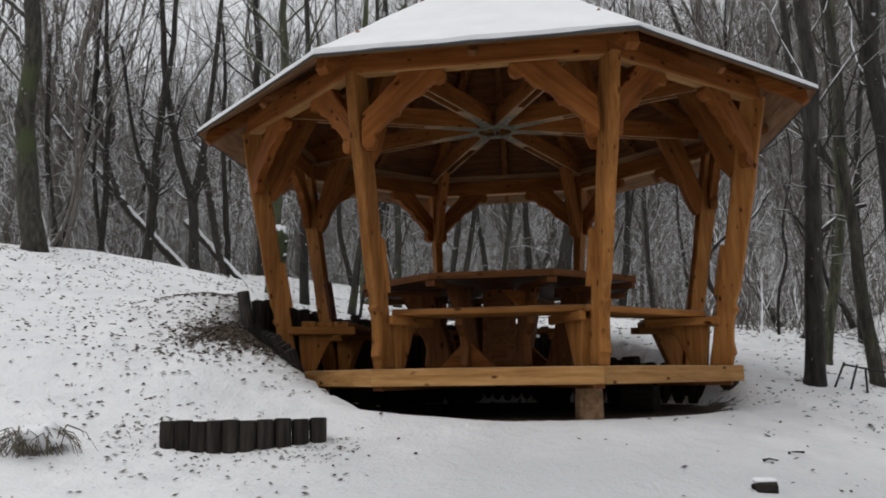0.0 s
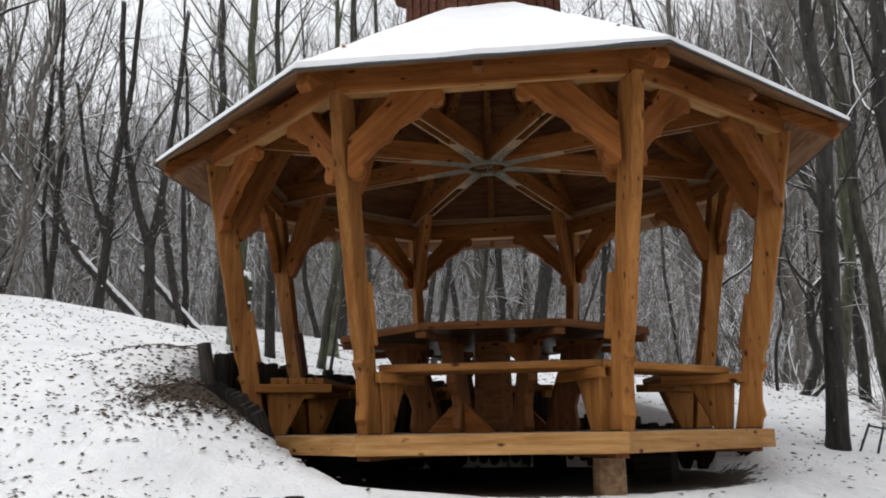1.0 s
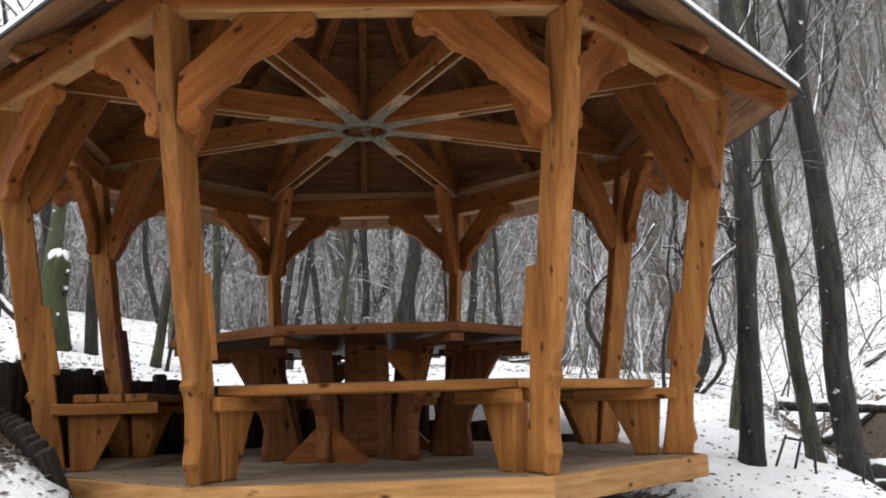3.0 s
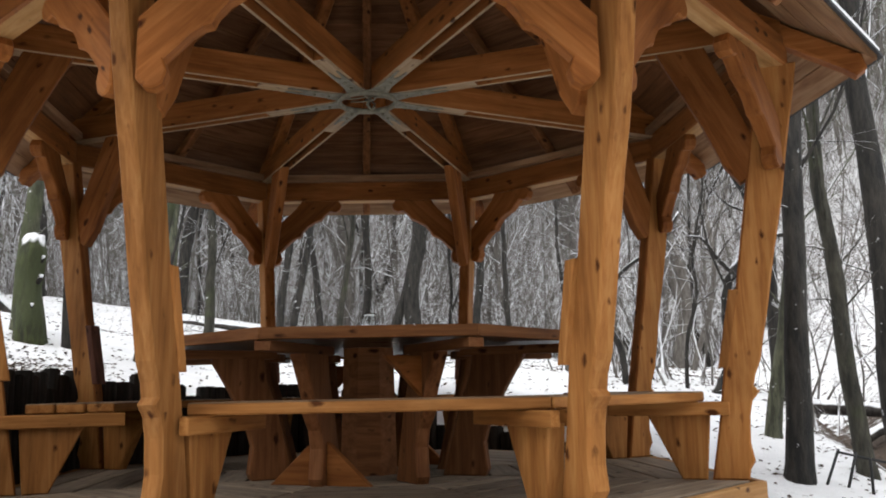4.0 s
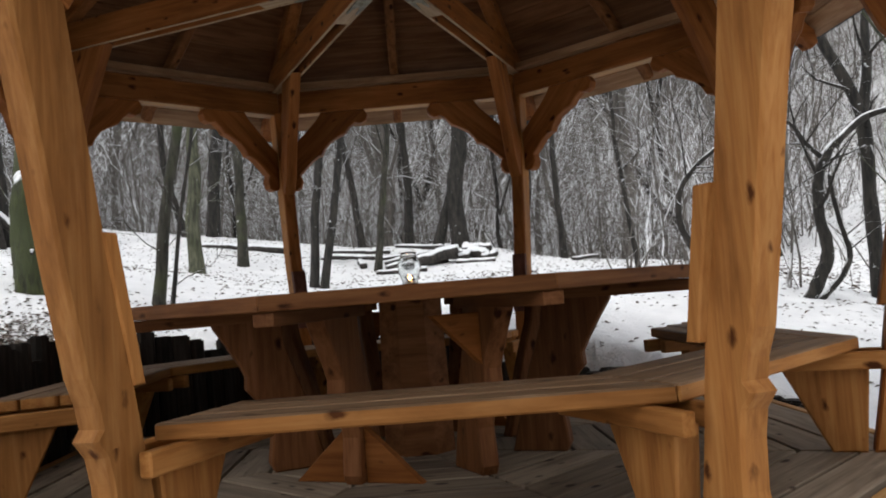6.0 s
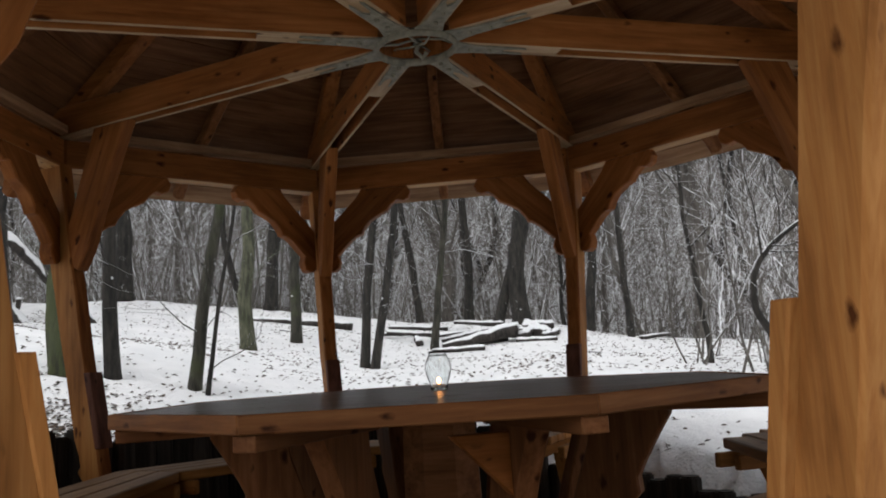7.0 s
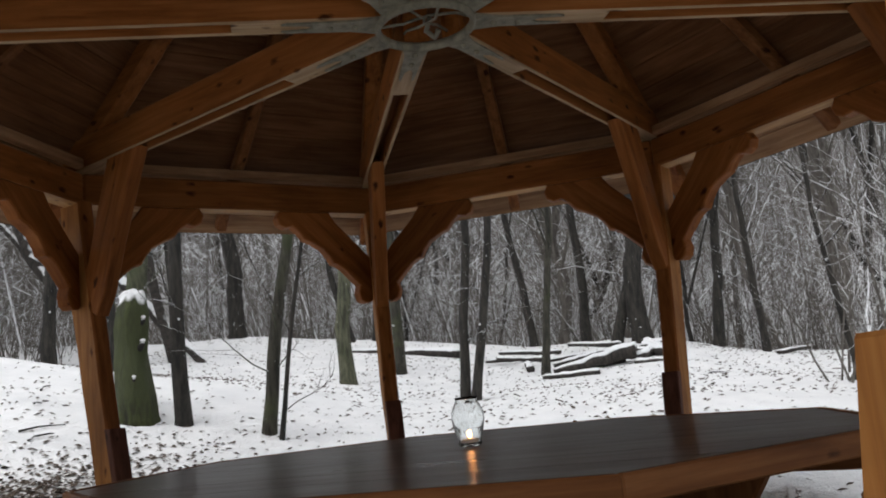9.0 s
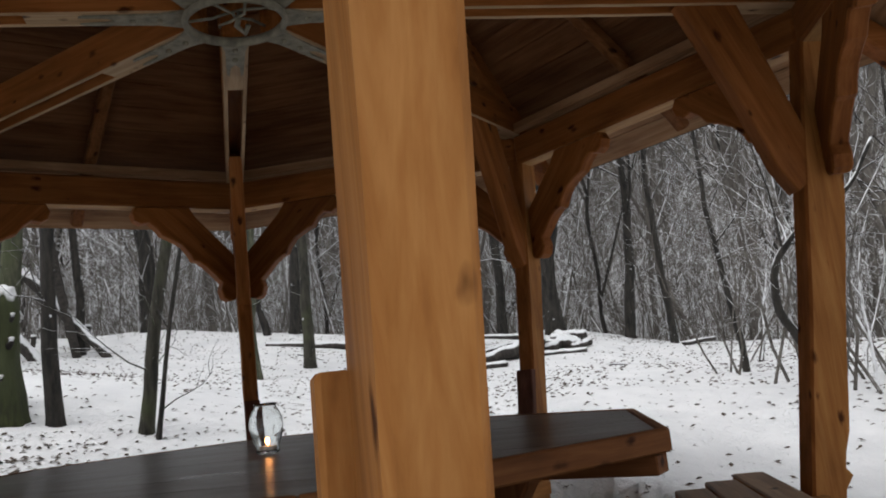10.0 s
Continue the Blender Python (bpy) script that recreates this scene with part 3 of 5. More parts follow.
def build_roof():
    # boards run along each side, from the eave up
    rows = 15
    span = EAVE_R - TOP_R
    for k in range(rows):
        r0, r1 = EAVE_R - span * k / rows, EAVE_R - span * (k + 1) / rows + 0.006
        bm = bmesh.new()
        pts = []
        for r, up in ((r0, 0), (r1, 0), (r1, 0.022), (r0, 0.022)):
            a = r * COS8
            w = a * TAN8 - 0.004
            pts.append((bm.verts.new((-w, a, roof_z(r) + up)), bm.verts.new((w, a, roof_z(r) + up))))
        for i in range(4):
            j = (i + 1) % 4
            bm.faces.new((pts[i][0], pts[i][1], pts[j][1], pts[j][0]))
        bm.faces.new([p[0] for p in pts]), bm.faces.new([p[1] for p in pts][::-1])
        # boards outside the beams get the paler copy, their snow light painted in
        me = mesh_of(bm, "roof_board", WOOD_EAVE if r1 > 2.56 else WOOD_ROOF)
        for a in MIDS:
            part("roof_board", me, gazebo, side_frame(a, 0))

    def shell(z0, z1, r_out, r_in, name, mat, wav=0.0, label=""):
        vs, fs = [], []
        steps = 10
        ring = 8 * steps
        levels = 14

        def ringpts(r, dz, n):
            for c in range(8):
                p, q = SIDES[c], SIDES[(c + 1) % 8]
                a = Vector((math.cos(radians(p)), math.sin(radians(p)))) * r
                b = Vector((math.cos(radians(q)), math.sin(radians(q)))) * r
                for s in range(steps):
                    m = a.lerp(b, s / steps)
                    vs.append((m.x, m.y, roof_z(r) + dz + (wav * noise.noise((m.x * 3, m.y * 3, n)) if wav else 0)))
        for l in range(levels + 1):
            ringpts(r_out + (r_in - r_out) * l / levels, z1, 2.0)
        ringpts(r_out, z0, 5.0)
        ringpts(r_in, z0, 5.0)
        for l in range(levels):
            for i in range(ring):
                j = (i + 1) % ring
                fs.append((l * ring + i, l * ring + j, (l + 1) * ring + j, (l + 1) * ring + i))
        e, t = (levels + 1) * ring, (levels + 2) * ring
        for i in range(ring):
            j = (i + 1) % ring
            fs.append((e + i, e + j, j, i))
            fs.append((t + j, t + i, levels * ring + i, levels * ring + j))
            fs.append((e + j, e + i, t + i, t + j))
        part(name, soup(name, vs, fs, mat, False), gazebo, None, label)
    shell(0.024, 0.040, EAVE_R + 0.03, TOP_R - 0.05, "roofing_felt", FELT, 0, "dark grey roofing felt")
    shell(0.0405, 0.075, EAVE_R + 0.015, TOP_R - 0.05, "roof_snow", SNOW, 0.016, "smooth layer of fresh snow")


def build_cupola():
    cup = part("cupola", mesh_of(octagon(0.78, 3.66, 4.42), "cupola", WOOD_RED), gazebo, None, "small dark red-brown boarded drum on the roof")
    bm = bmesh.new()
    bmesh.ops.create_cone(bm, cap_ends=True, segments=8, radius1=1.0, radius2=0.03, depth=0.65, matrix=turn(22.5) @ Matrix.Translation((0, 0, 4.42 + 0.325)))
    me = mesh_of(bm, "cupola_roof", [SNOW, WOOD_RED])
    for f in me.polygons:
        f.material_index = int(f.normal.z < -0.5)
    part("cupola_roof", me, cup, None, "snow-covered pointed roof")
    for k in range(40):
        a = 360 * k / 40
        part("batten", BATTEN, cup, turn(a) @ Matrix.Translation((0.78 * COS8 / math.cos(radians(((a + 22.5) % 45) - 22.5)) + 0.004, 0, 3.66)))


def octagon(r, z0, z1):
    bm = bmesh.new()
    bmesh.ops.create_cone(bm, cap_ends=True, segments=8, radius1=r, radius2=r, depth=z1 - z0, matrix=turn(22.5) @ Matrix.Translation((0, 0, (z0 + z1) / 2)))
    return bm


BATTEN = mesh_of(block(-0.01, 0.012, -0.02, 0.02, 0.0, 0.76, 0), "batten", WOOD_RED)


def build_star():
    """Steel star that holds the eight ties at the middle."""
    star = part("star_plate", mesh_of(ring_mesh(0.19, 0.013, 2.447), "star_plate", STEEL, True), gazebo, None, "aged zinc-grey steel star bracket with a ring")
    arm = prism([(0.19, -0.07), (0.24, -0.056), (0.30, -0.042), (0.44, -0.039), (0.55, -0.036), (0.57, -0.026), (0.47, -0.019), (0.44, 0.0), (0.47, 0.019),
                 (0.57, 0.026), (0.55, 0.036), (0.44, 0.039), (0.30, 0.042), (0.24, 0.056), (0.19, 0.07)], 0.008, 0)
    bmesh.ops.rotate(arm, verts=arm.verts, cent=(0, 0, 0), matrix=Matrix.Rotation(radians(90), 3, "X"))
    me = mesh_of(arm, "star_arm", STEEL)
    bm = bmesh.new()
    bmesh.ops.create_uvsphere(bm, u_segments=8, v_segments=5, radius=0.013, matrix=Matrix.Translation((0, 0, -0.004)))
    bolts = mesh_of(bm, "bolt", STEEL, True)
    for a in SIDES:
        part("star_arm", me, star, turn(a) @ Matrix.Translation((0, 0, 2.458)))
        for r in (0.28, 0.38):
            part("bolt", bolts, star, turn(a) @ Matrix.Translation((r, 0, 2.454)))
    vs, fs = [], []
    for k in range(3):
        a = k * 1.05 + 0.3
        p = [Vector((0.18 * math.cos(a) * (1 - 2 * t / 5) + 0.02 * math.sin(t * 2 + k), 0.18 * math.sin(a) * (1 - 2 * t / 5), 2.475 + 0.02 * math.sin(t + k))) for t in range(6)]
        tube(p, [0.006] * 6, 5, vs, fs)
    tube([Vector((0.02, 0, 2.48)), Vector((0.0, 0.01, 2.43)), Vector((0.03, 0.02, 2.40)), Vector((0.05, 0.0, 2.42))], [0.012] * 4, 6, vs, fs)
    part("hook", soup("hook", vs, fs, STEEL), star, None, "bent hook of wire inside the ring")


def ring_mesh(r, w, z):
    bm = bmesh.new()
    seg, sides = 40, 8
    vs = [[bm.verts.new(((r + w * math.cos(2 * math.pi * j / sides)) * math.cos(2 * math.pi * i / seg), (r + w * math.cos(2 * math.pi * j / sides)) * math.sin(2 * math.pi * i / seg),
                         z + 1.6 * w * math.sin(2 * math.pi * j / sides))) for j in range(sides)] for i in range(seg)]
    for i in range(seg):
        for j in range(sides):
            bm.faces.new((vs[i][j], vs[(i + 1) % seg][j], vs[(i + 1) % seg][(j + 1) % sides], vs[i][(j + 1) % sides]))
    return bm


def build_deck():
    # fascia boards
    o, i = 2.30 * COS8, 2.30 * COS8 - 0.05
    bm = bmesh.new()
    p = [(-o * TAN8, o), (o * TAN8, o), (i * TAN8, i), (-i * TAN8, i)]
    lo = [bm.verts.new((x, y, -0.137)) for x, y in p]
    hi = [bm.verts.new((x, y, -0.004)) for x, y in p]
    bm.faces.new(lo), bm.faces.new(hi[::-1])
    for k in range(4):
        bm.faces.new((lo[k], hi[k], hi[(k + 1) % 4], lo[(k + 1) % 4]))
    bmesh.ops.bevel(bm, geom=list(bm.edges), offset=0.005, segments=1, affect="EDGES")
    me = mesh_of(bm, "fascia_board", WOOD_FASCIA)
    for a in MIDS:
        part("fascia_board", me, gazebo, side_frame(a, 0))
    # deck boards, parallel to the sides and mitred
    a1 = o - 0.075
    while a1 > 0.2:
        a0 = a1 - 0.205
        bm = bmesh.new()
        p = [(-a1 * TAN8 + 0.009, a1), (a1 * TAN8 - 0.009, a1), (a0 * TAN8 - 0.009, a0), (-a0 * TAN8 + 0.009, a0)]
        lo = [bm.verts.new((x, y, -0.035)) for x, y in p]
        hi = [bm.verts.new((x, y, 0.0)) for x, y in p]
        bm.faces.new(lo), bm.faces.new(hi[::-1])
        for q in range(4):
            bm.faces.new((lo[q], hi[q], hi[(q + 1) % 4], lo[(q + 1) % 4]))
        bmesh.ops.bevel(bm, geom=[e for e in bm.edges], offset=0.004, segments=1, affect="EDGES")
        me = mesh_of(bm, "deck_board", WOOD_DECK)
        for a in MIDS:
            part("deck_board", me, gazebo, side_frame(a, 0))
        a1 = a0 - 0.017
    joist = mesh_of(block(0.1, 2.2, -0.05, 0.05, -0.17, -0.037, 0.004), "joist", WOOD_LEG)
    foot = bmesh.new()
    bmesh.ops.create_cone(foot, cap_ends=True, segments=14, radius1=0.115, radius2=0.105, depth=0.55, matrix=Matrix.Translation((2.02, 0, -0.17 - 0.275)))
    foot = mesh_of(foot, "foot_post", WOOD_SEAT)
    pad = mesh_of(block(1.25, 1.55, -0.13, 0.13, -0.75, -0.172, 0.01), "foot_block", WOOD_TAR)
    for a in SIDES:
        part("joist", joist, gazebo, turn(a))
        if a == 292.5:
            part("foot_post", foot, gazebo, turn(a))
        elif a != 247.5:
            part("foot_block", pad, gazebo, turn(a))


build_posts()
build_beams()
build_braces()
build_ties()
build_rafters()
build_roof()
build_cupola()
build_star()
build_deck()


# ---- benches: one on each side but the two entrances ----
def build_benches():
    planks = []
    sawn = []
    for (o, i), long in zip(((1.862, 1.728), (1.716, 1.582), (1.570, 1.436)), (1.14, 0.97, 0.80)):
        for end in (None, long):
            bm = bmesh.new()
            w0, w1 = o * TAN8 - 0.004, i * TAN8 - 0.004
            p = [(-w0, o), (end or w0, o), (end or w1, i), (-w1, i)]
            lo = [bm.verts.new((x, y, 0.42)) for x, y in p]
            hi = [bm.verts.new((x, y, 0.475)) for x, y in p]
            bm.faces.new(lo), bm.faces.new(hi[::-1])
            for q in range(4):
                bm.faces.new((lo[q], hi[q], hi[(q + 1) % 4], lo[(q + 1) % 4]))
            bmesh.ops.bevel(bm, geom=list(bm.edges), offset=0.007, segments=1, affect="EDGES")
            me = mesh_of(bm, "seat_plank", [WOOD_POST, WOOD_SEAT])
            for f in me.polygons:
                f.material_index = int(f.normal.z > 0.5)
            (sawn if end else planks).append(me)
    leg = mesh_of(prism([(0.0, 1.875), (0.30, 1.73), (0.36, 1.70), (0.36, 2.04), (0.0, 2.005)], 0.09, 0.008), "leg", WOOD_POST)
    rail = mesh_of(block(1.50, 2.14, 0.0, 0.045, 0.345, 0.417, 0.006), "rail", WOOD_POST)
    up = Matrix(((0, 0, 1, 0), (0, -1, 0, 0), (1, 0, 0, 0), (0, 0, 0, 1)))
    for a in MIDS:
        if a in (45, 225):
            continue
        bench = thing("bench", "fixed wooden bench of three planks between two posts", "bench", "benches round the table", skewed=True)
        for me in (sawn if a == 0 else planks):
            part("seat_plank", me, bench, side_frame(a, 0))
        ends = [a - 22.5] + ([a + 22.5] if a in (0, 180) else [])
        for e in ends:
            part("leg", leg, bench, turn(e) @ up)
            for s in (1, -1):
                part("rail", rail, bench, turn(e) @ Matrix.Diagonal((1, s, 1, 1)) @ Matrix.Translation((0, 0.052, 0)))


# ---- the table ----
def build_table():
    table = thing("table", "large octagonal wooden table with dark wet top on carved plank legs", "table", skewed=True)
    R = 1.415
    a1 = R * COS8
    # top: boards laid side by side, cut to the octagon
    top_in = a1 - 0.035
    def half_width(y):
        return min(top_in, top_in * TAN8 + (top_in - abs(y)))
    n = 9
    for k in range(n):
        y0, y1 = -top_in + 2 * top_in * k / n + 0.0004, -top_in + 2 * top_in * (k + 1) / n - 0.0004
        ys = sorted({y0, y1, *[c for c in (-top_in * TAN8, top_in * TAN8) if y0 < c < y1]})
        pts = [(half_width(y), y) for y in ys] + [(-half_width(y), y) for y in reversed(ys)]
        bm = bmesh.new()
        z1 = 0.828 + 0.0002 * (k % 3)
        lo = [bm.verts.new((x, y, 0.785)) for x, y in pts]
        hi = [bm.verts.new((x, y, z1)) for x, y in pts]
        bm.faces.new(lo), bm.faces.new(hi[::-1])
        for q in range(len(pts)):
            r = (q + 1) % len(pts)
            bm.faces.new((lo[q], hi[q], hi[r], lo[r]))
        part("top_board", mesh_of(bm, "top_board", WOOD_TABLE), table, None, "dark wet board")
    bm = bmesh.new()
    i1 = a1 - 0.033
    p = [(-a1 * TAN8, a1), (a1 * TAN8, a1), (i1 * TAN8, i1), (-i1 * TAN8, i1)]
    lo = [bm.verts.new((x, y, 0.77)) for x, y in p]
    hi = [bm.verts.new((x, y, 0.831)) for x, y in p]
    bm.faces.new(lo), bm.faces.new(hi[::-1])
    for q in range(4):
        bm.faces.new((lo[q], hi[q], hi[(q + 1) % 4], lo[(q + 1) % 4]))
    bmesh.ops.bevel(bm, geom=list(bm.edges), offset=0.005, segments=1, affect="EDGES")
    edge = mesh_of(bm, "edge_board", WOOD_EDGE)
    for a in MIDS:
        part("edge_board", edge, table, side_frame(a, 0))
    leg = mesh_of(prism([(0.0, 0.50), (0.0, 0.76), (0.04, 0.78), (0.20, 0.76), (0.30, 0.79), (0.40, 0.875), (0.46, 0.87), (0.52, 0.90), (0.63, 0.965),
                         (0.70, 1.01), (0.75, 1.02), (0.75, 0.70), (0.60, 0.68), (0.37, 0.60)], 0.085, 0.008), "leg", WOOD_LEG)
    bearer = mesh_of(block(0.62, 1.385, -0.045, 0.045, 0.715, 0.768, 0.004), "bearer", WOOD_LEG)
    gus = mesh_of(prism([(0.0, 0.0), (0.0, 0.24), (0.26, 0.0)], 0.05, 0.004), "gusset", WOOD)
    ugus = mesh_of(prism([(0.0, 0.0), (0.22, 0.0), (0.0, -0.22)], 0.05, 0.004), "gusset", WOOD)
    up = Matrix(((0, 0, 1, 0), (0, -1, 0, 0), (1, 0, 0, 0), (0, 0, 0, 1)))
    for a in SIDES:
        part("leg", leg, table, turn(a) @ up)
        part("bearer", bearer, table, turn(a))
        if a in (67.5, 247.5):
            for s in (1, -1):
                part("gusset", gus, table, turn(a) @ Matrix.Translation((0.70, 0, 0.0)) @ turn(90 * s) @ Matrix.Translation((0.044, 0, 0)))
        if a in (112.5, 292.5):
            part("gusset", ugus, table, turn(a) @ Matrix.Translation((0.84, 0, 0.70)) @ turn(-90) @ Matrix.Translation((0.044, 0, 0)))
    bm = bmesh.new()
    bmesh.ops.create_cone(bm, cap_ends=True, segments=8, radius1=0.19, radius2=0.17, depth=0.784, matrix=turn(22.5) @ Matrix.Translation((0, 0, 0.392)))
    part("column", mesh_of(bm, "column", WOOD_LEG), table)


# ---- candle glass ----
def build_candle():
    jar = thing("candle_jar", "clear glass jar with a small burning candle on the table", "candle holder", m=pose(0.012, -0.03, 0.831))
    gm, n, l, b = material("clear_glass")
    b.inputs["Base Color"].default_value = (0.95, 0.97, 0.97, 1)
    b.inputs["Roughness"].default_value, b.inputs["Transmission Weight"].default_value, b.inputs["IOR"].default_value = 0.03, 1.0, 1.45
    prof = [(0.0, 0.004), (0.036, 0.003), (0.042, 0.012), (0.040, 0.03), (0.052, 0.06), (0.060, 0.095), (0.057, 0.125), (0.045, 0.152), (0.038, 0.162), (0.041, 0.175)]
    inner = [(r - 0.003, z + 0.001) for r, z in prof[:0:-1]] + [(0.0, 0.010)]
    outline = prof + [(max(0, r), z + (0.006 if z < 0.02 else 0)) for r, z in inner]
    vs, fs = [], []
    seg = 28
    for r, z in outline:
        for k in range(seg):
            a = 2 * math.pi * k / seg
            vs.append((max(r, 0.0005) * math.cos(a), max(r, 0.0005) * math.sin(a), z))
    for i in range(len(outline) - 1):
        for k in range(seg):
            fs.append((i * seg + k, i * seg + (k + 1) % seg, (i + 1) * seg + (k + 1) % seg, (i + 1) * seg + k))
    glass = part("glass", soup("glass", vs, fs, gm), jar)
    glass.visible_shadow = False
    wax = plain("wax", (0.75, 0.72, 0.66), 0.5)
    bm = bmesh.new()
    bmesh.ops.create_cone(bm, cap_ends=True, segments=20, radius1=0.03, radius2=0.03, depth=0.014, matrix=Matrix.Translation((0, 0, 0.022)))
    part("candle", mesh_of(bm, "candle", wax), jar, None, "white tea light")
    fm, n, l, b = material("flame")
    b.inputs["Emission Color"].default_value, b.inputs["Emission Strength"].default_value = (1.0, 0.40, 0.12, 1), 12.0
    bm = bmesh.new()
    bmesh.ops.create_uvsphere(bm, u_segments=10, v_segments=8, radius=0.008, matrix=Matrix.Translation((0, 0, 0.046)) @ Matrix.Diagonal((1, 1, 1.7, 1)))
    part("flame", mesh_of(bm, "flame", fm, True), jar, None, "small orange flame")


build_benches()
build_table()
build_candle()


# ---- stake edgings ----
def stake_mesh(r, h, top=0.012):
    bm = bmesh.new()
    bmesh.ops.create_cone(bm, cap_ends=True, segments=12, radius1=r * 0.97, radius2=r, depth=h, matrix=Matrix.Translation((0, 0, h / 2)))
    bmesh.ops.bevel(bm, geom=[e for e in bm.edges if all(v.co.z > h - 0.001 for v in e.verts)], offset=top, segments=2, affect="EDGES")
    bmesh.ops.rotate(bm, verts=bm.verts, cent=(0, 0, 0), matrix=Matrix.Rotation(radians(90), 3, "Y"))
    return mesh_of(bm, "stake", WOOD_TAR)


UPZ = Matrix.Rotation(radians(-90), 4, "Y")


def build_palisades():
    rnd = random.Random(4)
    wall = thing("palisade", "dark round wooden stakes that hold back the bank behind the shelter", "retaining wall")
    meshes = [stake_mesh(r, 1.5) for r in (0.062, 0.07, 0.078)]
    thin = stake_mesh(0.050, 1.2, 0.008)
    for f in thin.polygons:
        f.use_smooth = False
    a, k = 226.0, 0
    while a > 8:
        # the row follows the edge of the deck
        r = 2.30 / math.cos(radians((a + 22.5) % 45 - 22.5)) if a < 186 else 2.33 / math.cos(radians((a + 22.5) % 45 - 22.5)) ** 0.6
        me = meshes[k % 3]
        x, y = r * math.cos(radians(a)), r * math.sin(radians(a))
        if a > 198:
            top = min(0.42, ground_z(x * 1.04, y * 1.04) + 0.09) + rnd.uniform(-0.015, 0.015)
            lean = 24
            me = thin
        elif a > 75:
            top = 0.56 + rnd.choice((-0.08, 0.0, 0.03, 0.07)) + 0.10 * smooth(110, 175, a) - 0.1 * (1 - smooth(75, 105, a))
            lean = 1
        else:
            top = 0.20 - 0.28 * (75 - a) / 65 + rnd.uniform(-0.05, 0.04)
            lean = 1
        part("stake", me, wall, Matrix.Translation((x, y, top)) @ turn(a) @ Matrix.Rotation(radians(lean), 4, "Y") @ Matrix.Translation((0, 0, -1.2 if me is thin else -1.5)) @ UPZ)
        a -= math.degrees(((0.100 if me is thin else 0.118) + rnd.uniform(-0.004, 0.012)) / r)
        k += 1
    big = thing("stump", "grey leaning wooden stake at the end of the palisade", "stake", m=pose(-2.28, -0.80, 0.05, 0, -9, 0))
    bm = bmesh.new()
    bmesh.ops.create_cone(bm, cap_ends=True, segments=12, radius1=0.066, radius2=0.058, depth=0.95, matrix=Matrix.Translation((0, 0, 0.25)))
    part("stake", mesh_of(bm, "stake", BARK_LOG), big)


build_palisades()


# ---- trees ----
def limb(verts, faces, rnd, start, way, length, radius, depth, sides, wob=0.16, lift=0.12):
    n = 6 if depth > 1 else (5 if depth == 1 else 4)
    pts, rad = [start.copy()], [radius]
    d = way.normalized()
    for i in range(1, n):
        d = (d + Vector((rnd.uniform(-wob, wob), rnd.uniform(-wob, wob), rnd.uniform(-wob, wob) + lift * 0.6))).normalized()
        pts.append(pts[-1] + d * (length / (n - 1)))
        rad.append(radius * (1 - 0.78 * i / (n - 1)))
    tube(pts, rad, sides, verts, faces, False)
    if depth > 0:
        for k in range(rnd.randint(3, 5) if depth > 1 else rnd.randint(2, 4)):
            f = rnd.uniform(0.3, 0.97) * (n - 1)
            i = min(int(f), n - 2)
            p = pts[i].lerp(pts[i + 1], f - i)
            ax = (pts[i + 1] - pts[i]).normalized()
            side = ax.cross(Vector((rnd.uniform(-1, 1), rnd.uniform(-1, 1), rnd.uniform(-0.4, 1)))).normalized()
            limb(verts, faces, rnd, p, ax * 0.8 + side * rnd.uniform(0.5, 0.9), length * rnd.uniform(0.35, 0.6), max(0.0035, rad[i] * 0.5),
                 depth - 1, 4 if depth > 1 else 3, wob, lift)


